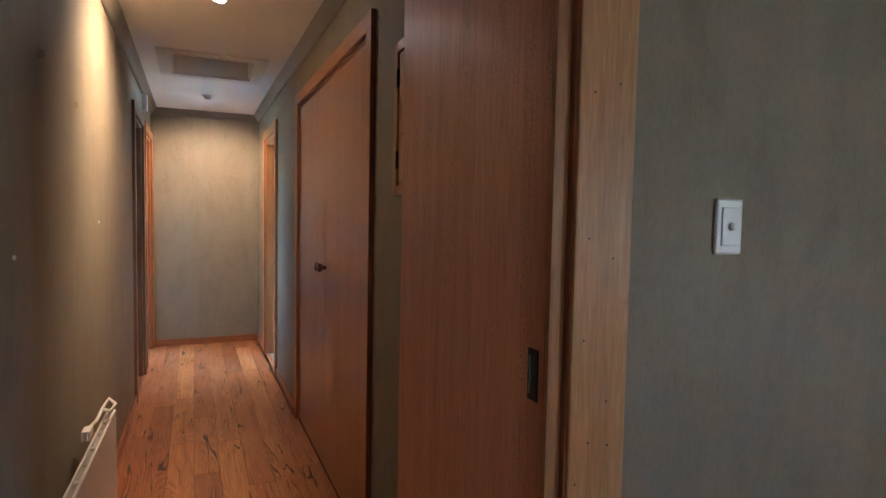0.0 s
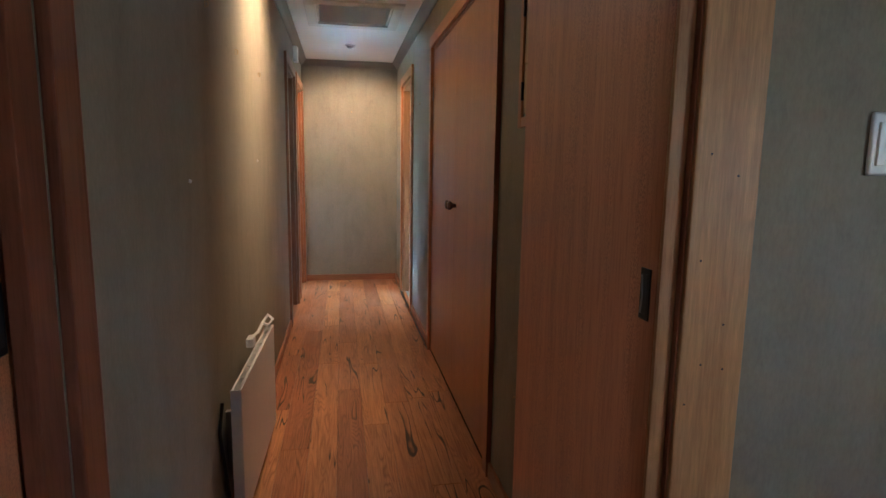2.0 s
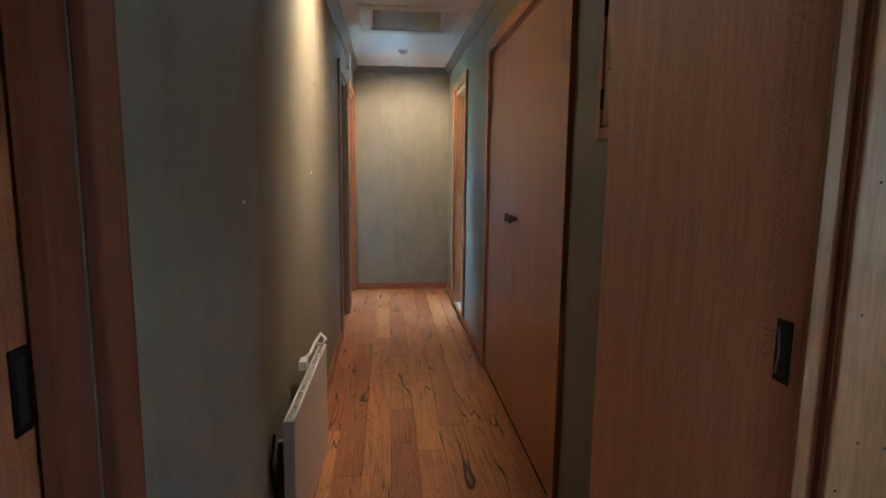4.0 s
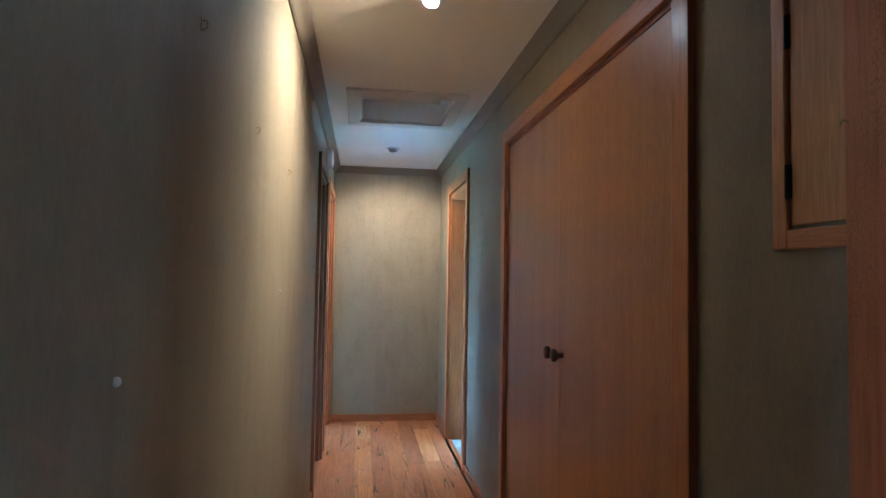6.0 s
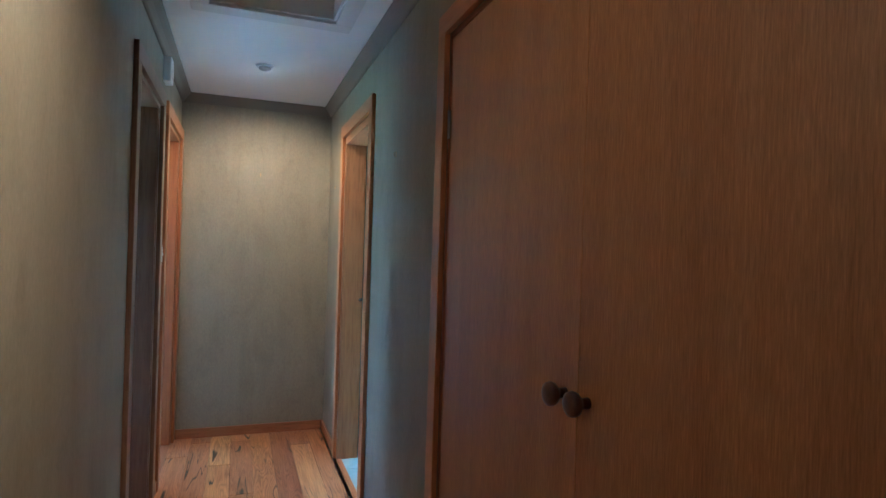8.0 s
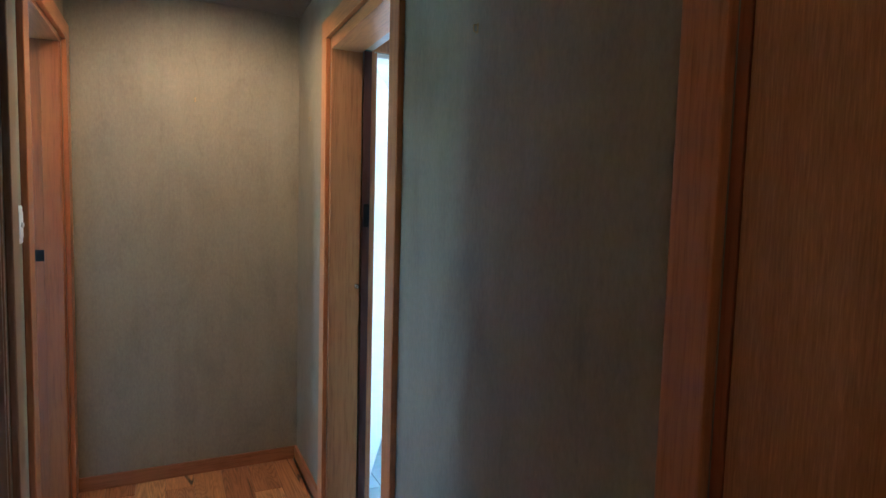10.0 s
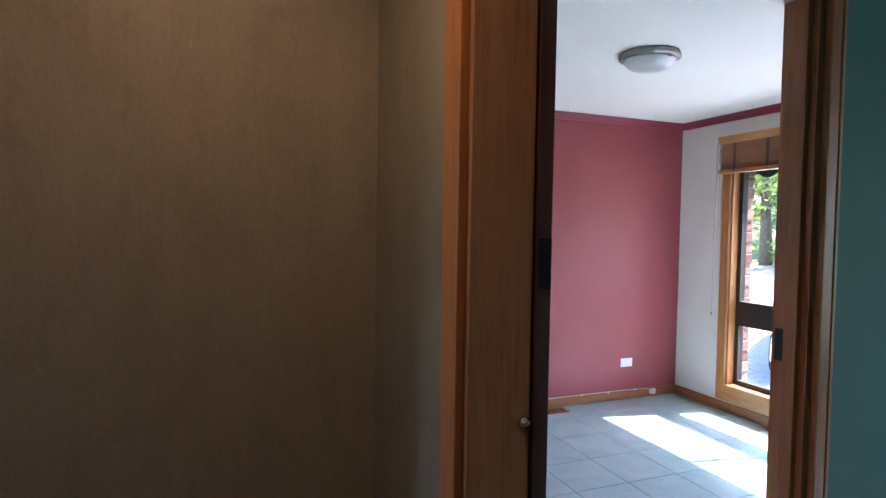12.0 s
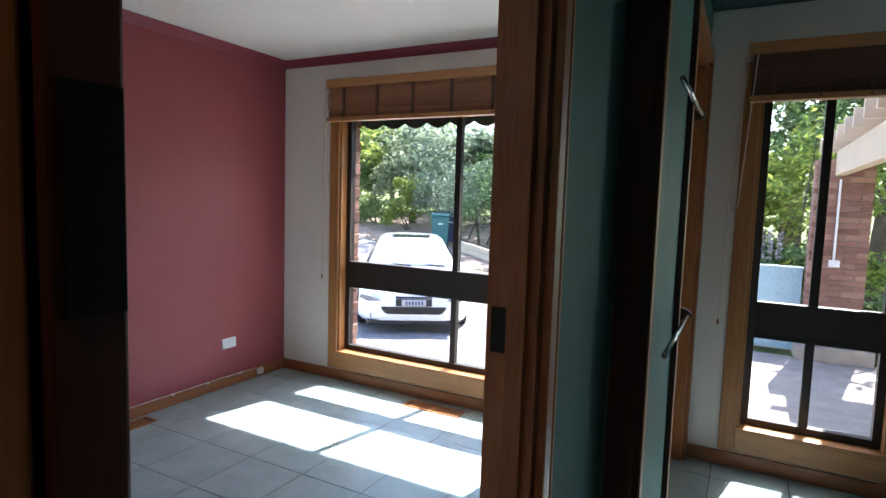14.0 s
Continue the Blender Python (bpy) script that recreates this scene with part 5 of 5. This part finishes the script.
def car_shell():
    """Body lofted from cross-sections along its length (x back from the nose)."""
    bm = bmesh.new()
    secs = [  # x, half width at sill, at belt, z sill, z belt, z top, half width top
        (0.00, 0.46, 0.44, 0.24, 0.50, 0.62, 0.38), (0.07, 0.70, 0.68, 0.20, 0.54, 0.69, 0.58), (0.35, 0.86, 0.86, 0.18, 0.62, 0.78, 0.70),
        (0.85, 0.88, 0.89, 0.18, 0.72, 0.90, 0.74), (1.15, 0.88, 0.89, 0.18, 0.80, 0.97, 0.74), (1.75, 0.88, 0.89, 0.18, 0.86, 1.36, 0.60),
        (2.10, 0.88, 0.89, 0.18, 0.88, 1.45, 0.58), (2.9, 0.88, 0.89, 0.18, 0.91, 1.47, 0.57), (3.6, 0.88, 0.88, 0.20, 0.93, 1.38, 0.54), (4.05, 0.84, 0.82, 0.24, 0.92, 1.05, 0.60), (4.2, 0.76, 0.74, 0.30, 0.80, 0.90, 0.55)]
    rings = []
    for x, ws, wb, zs, zb, zt, wt in secs:
        half = [(ws * 0.93, zs), (ws, zs + 0.08), (wb, (zs + zb) / 2), (wb * 0.985, zb), (wt, zt - 0.03), (wt * 0.8, zt), (wt * 0.35, zt + 0.02)]
        pts = [(-a, z) for a, z in half] + [(a, z) for a, z in reversed(half)]
        rings.append([bm.verts.new((x, a, z)) for a, z in pts])
    n = len(rings[0])
    for a, c in zip(rings, rings[1:]):
        for i in range(n):
            bm.faces.new((a[i], a[(i + 1) % n], c[(i + 1) % n], c[i]))
    bm.faces.new(rings[0])
    bm.faces.new(rings[-1][::-1])
    bmesh.ops.recalc_face_normals(bm, faces=bm.faces[:])
    return bm


sh = part("body", car_shell(), CARW, car, smooth=True)
ws = bmesh.new()
q = [ws.verts.new(p) for p in ((1.17, -0.66, 0.985), (1.17, 0.66, 0.985), (1.72, 0.53, 1.375), (1.72, -0.53, 1.375))]
ws.faces.new(q)
bmesh.ops.translate(ws, verts=ws.verts[:], vec=(-0.02, 0, 0.03))
part("windscreen", ws, CARWS, car, "windscreen coloured pale for the sky's glare")
rf = bmesh.new()
q = [rf.verts.new(p) for p in ((2.02, -0.36, 1.475), (2.02, 0.36, 1.475), (2.35, 0.36, 1.49), (2.35, -0.36, 1.49))]
rf.faces.new(q)
part("sunroof", rf, CARG, car)
for s in (-1, 1):
    gl = bmesh.new()
    q = [gl.verts.new(p) for p in ((1.32, s * 0.90, 0.90), (3.4, s * 0.90, 0.95), (3.2, s * 0.63, 1.34), (1.85, s * 0.64, 1.33))]
    gl.faces.new(q)
    part("side_glass", gl, CARG, car)
    part("mirror", merge(box((1.25, min(s * 0.90, s * 1.04), 0.90), (1.37, max(s * 0.90, s * 1.04), 1.02), 0.03, 3)), CARW, car)
    hl = part("headlight", prism([(s * 0.50, 0.555), (s * 0.62, 0.62), (s * 0.80, 0.665), (s * 0.83, 0.61), (s * 0.70, 0.55)], "x", -0.005, 0.40, 0.01), LENS, car, "clear swept headlight")
    part("fog_light", lathe([(0.05, 0.0), (0.05, 0.06)], "x", 16, (0.055, s * 0.62, 0.30)), LENS, car)
    for xx in (0.82, 3.45):
        wh = part("wheel", lathe([(0.20, -0.09), (0.31, -0.10), (0.325, -0.06), (0.325, 0.06), (0.31, 0.10), (0.20, 0.09)], "y", 28, (xx, s * 0.79, 0.325)), TYRE, car, "black tyre", smooth=True)
        part("rim", lathe([(0.05, -0.1), (0.20, -0.095), (0.20, 0.095), (0.05, 0.1)], "y", 20, (xx, s * 0.79, 0.325)), CHROME, wh)
gr = part("grille", prism([(-0.48, 0.40), (-0.50, 0.46), (0.50, 0.46), (0.48, 0.40), (0.40, 0.335), (-0.40, 0.335)], "x", -0.012, 0.10, 0.008), DARKP, car, "black lower grille")
for zz in (0.36, 0.39, 0.42):
    part("grille_bar", box((-0.016, -0.45, zz), (-0.010, 0.45, zz + 0.008)), BLACKM, gr)
part("upper_grille", box((-0.004, -0.28, 0.595), (0.05, 0.28, 0.63), 0.006), DARKP, car)
npl = part("number_plate", box((-0.030, -0.185, 0.482), (-0.018, 0.185, 0.578), 0.004), PLATE, car, "white number plate")
for i in range(6):
    part("character_bar", box((-0.0318, -0.14 + i * 0.048, 0.50), (-0.0295, -0.112 + i * 0.048, 0.555)), BINB, npl)
part("plate_backing", box((-0.0175, -0.275, 0.470), (0.03, 0.275, 0.590), 0.004), DARKP, car)
part("front_valance", box((0.02, -0.72, 0.15), (0.40, 0.72, 0.24), 0.03), DARKP, car, "black lower lip")
part("bonnet_gap", tube([(0.30, -0.70, 0.765), (0.12, -0.45, 0.722), (0.09, 0, 0.725), (0.12, 0.45, 0.722), (0.30, 0.70, 0.765)], 0.004, 6), DARKP, car)
part("wiper", tube([(1.13, -0.55, 1.0), (1.20, -0.05, 1.03)], 0.014, 6), DARKP, car)
part("wiper", tube([(1.13, 0.02, 1.0), (1.20, 0.52, 1.03)], 0.014, 6), DARKP, car)

# ---- awning over the bedroom window ----
aw = thing("awning", "dark green canvas awning with a scalloped edge", "awning", (XE + 0.13, 7.45, 2.19))
sl = bmesh.new()
q = [sl.verts.new(p) for p in ((0.002, -1.1, 0.12), (0.002, 1.1, 0.12), (0.16, 1.1, -0.16), (0.16, -1.1, -0.16))]
f_ = sl.faces.new(q)
r_ = bmesh.ops.extrude_face_region(sl, geom=[f_])
bmesh.ops.translate(sl, verts=[v for v in r_["geom"] if isinstance(v, bmesh.types.BMVert)], vec=(0.006, 0, 0.006))
bmesh.ops.recalc_face_normals(sl, faces=sl.faces[:])
part("canopy", sl, AWNING, aw)
line = [(-1.1, -0.15)]
n = 12 * 8
for i in range(n + 1):
    u = i / n
    line.append((-1.1 + 2.2 * u, -0.320 - 0.036 * abs(math.sin(math.pi * 12 * u))))
line.append((1.1, -0.15))
part("valance", prism(line, "x", 0.160, 0.164), AWNING, aw, "scalloped hanging edge")
part("front_bar", tube([(0.150, -1.1, -0.165), (0.150, 1.1, -0.165)], 0.01), STEEL, aw)

# window reveals in brick, seen past the frame
rv = thing("brick_reveal", "red brick reveal beside the bedroom window", "brickwork", (XE + 0.131, 8.415, 0.2), "structure")
part("mortar_core", box((0.0, -0.055, 0.0), (0.105, 0.11, 1.86)), MORTAR, rv)
bme = bpy.data.meshes.new("brick")
b = box((-0.052, -0.112, -0.038), (0.052, 0.112, 0.038), 0.004, 1)
b.to_mesh(bme)
b.free()
bme.materials.append(BRICK)
for i in range(21):
    ob = new("brick", bme)
    ob.location = (0.060, 0.052 - (0.006 if i % 2 else 0), 0.045 + i * 0.086)
    ob.parent = rv

# ---- carport: brick pier, beam, rafters; planter tank ----
PZ = -0.42
pier = thing("brick_pier", "red brick carport pier with a concrete plinth", "pier", (9.0, 4.83, PZ))
part("mortar_core", box((0.012, -0.275, 0.10), (0.338, 0.275, 2.35)), MORTAR, pier)
part("plinth", box((-0.12, -0.42, 0.0), (0.47, 0.36, 0.17), 0.01), CONC, pier, "pale concrete plinth")
for i in range(33):
    z = 0.17 + 0.033 + i * 0.066
    off = 0.0 if i % 2 else 0.12
    yy = -0.285 + 0.115 - off
    while yy - 0.112 < 0.24:
        a, c_ = max(yy - 0.112, -0.285), min(yy + 0.112, 0.285)
        if c_ - a > 0.05:
            for xx in (0.052, 0.298):
                ob = new("brick", bme)
                ob.location = (xx, (a + c_) / 2, z)
                ob.scale = (1, (c_ - a) / 0.224, 0.76)
                ob.parent = pier
        yy += 0.236
    ob = new("brick", bme)
    ob.location = (0.175, 0.236, z)
    ob.rotation_euler = (0, 0, 0)
    ob.scale = (1.25, 0.42, 0.76)
    ob.parent = pier
cd = thing("conduit", "pale grey plastic conduit and switch box on the brick pier", "conduit", (8.985, 4.87, 1.25))
part("pipe", tube([(0, 0, -0.48), (0, 0, 0.45)], 0.013, 10), PLAST, cd)
part("switch_box", box((-0.03, -0.06, -0.56), (0.012, 0.05, -0.48), 0.008), PLAST, cd)
cb = thing("carport_frame", "pale painted timber carport beam and rafters", "carport", (9.0, 4.88, 1.74))
part("beam", box((-4.0, -0.05, 0.002), (-0.006, 0.05, 0.28), 0.006), CREAM, cb)
for i in range(9):
    part("rafter", box((-3.8 + i * 0.50, -3.0, 0.2805), (-3.74 + i * 0.50, 0.20, 0.43), 0.004), CREAM, cb)
part("roof_sheet", box((-3.9, -3.0, 0.4305), (0.40, 0.06, 0.445)), CREAM, cb, "pale ribbed roof sheet")
tk = thing("raised_planter", "pale blue corrugated steel raised planter", "planter", (9.25, 5.45, PZ))
for i in range(3):
    part("sheet_panel", box((0.004, -0.30 + i * 0.254, 0.02), (0.03, -0.30 + i * 0.254 + 0.250, 1.02), 0.004), TANK, tk)
for i in range(4):
    part("seam_rib", box((-0.004, -0.308 + i * 0.254, 0.02), (0.003, -0.294 + i * 0.254, 1.02), 0.002), TANK, tk)
part("cap_rail", box((-0.02, -0.32, 1.021), (0.06, 0.48, 1.06), 0.01), TANK, tk)
part("soil", box((0.031, -0.30, 0.0), (0.9, 0.46, 0.95)), SOIL, tk)

ev = structure("roof_eave", box((XE + 0.131, 3.8, 2.37), (5.02, YN + 0.6, 2.46)), "boxed roof eave above the windows", PALEB)
part("gutter", prism([(5.021, 2.36), (5.021, 2.48), (5.12, 2.48), (5.13, 2.42), (5.09, 2.37)], "y", 3.8, YN + 0.6), SASH, ev)
part("roof_sheet", prism([(5.14, 2.485), (-3.4, 4.4), (-3.4, 4.46), (5.14, 2.545)], "y", 3.0, YN + 0.7), TANK, ev)

# ---- outside ----
bm = bmesh.new()
xs = [-60, 4.44, 9.0, 12, 16, 20, 26, 34, 46, 70, 120, 300]
ys = [-200, -60, -20, -5, 2, 6, 10, 16, 24, 40, 90, 260]
grid = [[bm.verts.new((x, y, ground_z(x) - 0.02)) for y in ys] for x in xs]
for i in range(len(xs) - 1):
    for j in range(len(ys) - 1):
        bm.faces.new((grid[i][j], grid[i + 1][j], grid[i + 1][j + 1], grid[i][j + 1]))
structure("ground", bm, "garden ground with leaf litter and dry grass", GRASSM)


def sheet(name, label, outline, m, lift):
    """A flat piece of paving that follows the slope."""
    bm = bmesh.new()
    f = bm.faces.new([bm.verts.new((x, y, 0)) for x, y in outline])
    bmesh.ops.triangulate(bm, faces=[f])
    bmesh.ops.subdivide_edges(bm, edges=bm.edges[:], cuts=6, use_grid_fill=True)
    for v in bm.verts:
        v.co.z = ground_z(v.co.x) + lift
    return structure(name, bm, label, m)


sheet("road", "grey asphalt driveway", [(4.44, 7.0), (9.5, 5.6), (12.5, 8.5), (14.5, 12.5), (17.5, 17), (25, 30), (22, 33), (16, 25), (12, 19.5), (9, 17), (4.44, 16)], ASPH, 0.0)
sheet("ground_soil", "bare brown garden bed", [(12.6, 8.4), (14.6, 12.4), (17.6, 16.9), (21, 23), (29, 23), (30, 8), (20, 4)], SOIL, -0.008)
structure("pavement", box((4.44, 1.0, -0.72), (9.0, 6.6, -0.42), 0.01), "pale concrete patio slab", CONC)


# ---- floors: sub-floors ----
structure("floor_base", box((-3.2, -3.1, -0.12), (XL, YN + 0.1, -0.016)), "dark sub-floor under the boards", SUBFL)
structure("floor_base_tiled", box((XL, 4.1, -0.12), (XE + 0.13, YN + 0.1, -0.0035)), "dark grout bed under the tiles", GROUT)
structure("floor_base_side", box((-3.1, 2.4, -0.016), (-0.112, YN, -0.0035)), "dark grout bed under the tiles", GROUT)
structure("floor_base_closet", box((XL, YS, -0.12), (3.3, 4.1, -0.016)), "dark sub-floor", SUBFL)
structure("floor_base_front", box((XL, -3.1, -0.12), (3.3, YS, -0.016)), "dark sub-floor", SUBFL)
floor = tagged(mesh_ob("floor", box((0.0, -3.0, -0.0158), (W, YE, -0.0135)), SUBFL), "oiled gum timber plank floor with dark resin veins", "floor", kind="structure")
rng = random.Random(7)
PW = W / 8
shared = {}


def plank_mesh(w, ln):
    key = (round(w, 4), round(ln, 2))
    if key not in shared:
        me = bpy.data.meshes.new("plank")
        b = box((-w / 2 + 0.0006, -key[1] / 2 + 0.0006, -0.0133), (w / 2 - 0.0006, key[1] / 2 - 0.0006, 0.0))
        top = [e for e in b.edges if all(v.co.z > -0.001 for v in e.verts)]
        bmesh.ops.bevel(b, geom=top, offset=0.0012, segments=1, affect="EDGES")
        b.to_mesh(me)
        b.free()
        me.materials.append(GUM)
        shared[key] = me
    return shared[key]


def planks(x0, n, y0, y1, parent):
    for i in range(n):
        y = y0 - rng.random() * 1.2
        while y < y1:
            ln = round(rng.choice((0.9, 1.3, 1.6, 1.9, 2.2, 2.5)), 2)
            a, b = max(y, y0), min(y + ln, y1)
            if b - a > 0.02:
                ob = new("plank", plank_mesh(PW, b - a))
                ob.location = (x0 + (i + 0.5) * PW, (a + b) / 2, 0.0)
                ob.parent = parent
            y += ln


planks(0.0, 8, -3.0, YE, floor)
# front room boards beyond the hall line
floor2 = tagged(mesh_ob("floor_front", box((W, -3.0, -0.0158), (3.2, YS + 0.11, -0.0135)), SUBFL), "oiled gum timber plank floor of the front room", "floor", kind="structure")
planks(W, 16, -3.0, YS + 0.11, floor2)
structure("floor_side_near", box((-3.1, -3.0, -0.0155), (-0.001, 2.4, 0.0)), "plain timber floor of the side room", SKIRTY)
structure("floor_strip", box((-0.112, 2.4, -0.0155), (-0.001, YE, -0.001)), "timber threshold strips", SKIRTY)

tile_me = bpy.data.meshes.new("tile")
TS = 0.345
b = box((-TS / 2 + 0.002, -TS / 2 + 0.002, -0.003), (TS / 2 - 0.002, TS / 2 - 0.002, 0.0))
bmesh.ops.bevel(b, geom=[e for e in b.edges if all(v.co.z > -0.001 for v in e.verts)], offset=0.0015, segments=1, affect="EDGES")
b.to_mesh(tile_me)
b.free()
tile_me.materials.append(TILE)
floor_t = tagged(mesh_ob("floor_tiled", box((XL, 4.2, -0.0034), (XE, YN, -0.0030)), GROUT), "pale blue-grey glazed floor tiles", "floor", kind="structure")
TX0, TY0 = 3.418, 7.576
for i in range(-8, 4):
    for j in range(-12, 5):
        x, y = TX0 + (i + 0.5) * TS, TY0 + (j + 0.5) * TS
        if XL - 0.2 < x < XE + 0.19 and 4.1 < y < YN + 0.19:
            ob = new("tile", tile_me)
            ob.location = (x, y, 0.0)
            ob.parent = floor_t
floor_s = tagged(mesh_ob("floor_tiled_side", box((-3.1, 2.5, -0.0034), (-0.115, YN, -0.0030)), GROUT), "pale glazed floor tiles of the side room", "floor", kind="structure")
for i in range(0, 9):
    for j in range(0, 12):
        x, y = -0.115 - (i + 0.5) * TS, 5.2 + (j + 0.5) * TS
        if x > -3.1 and y < YN + 0.1:
            ob = new("tile", tile_me)
            ob.location = (x, y, 0.0)
            ob.parent = floor_s
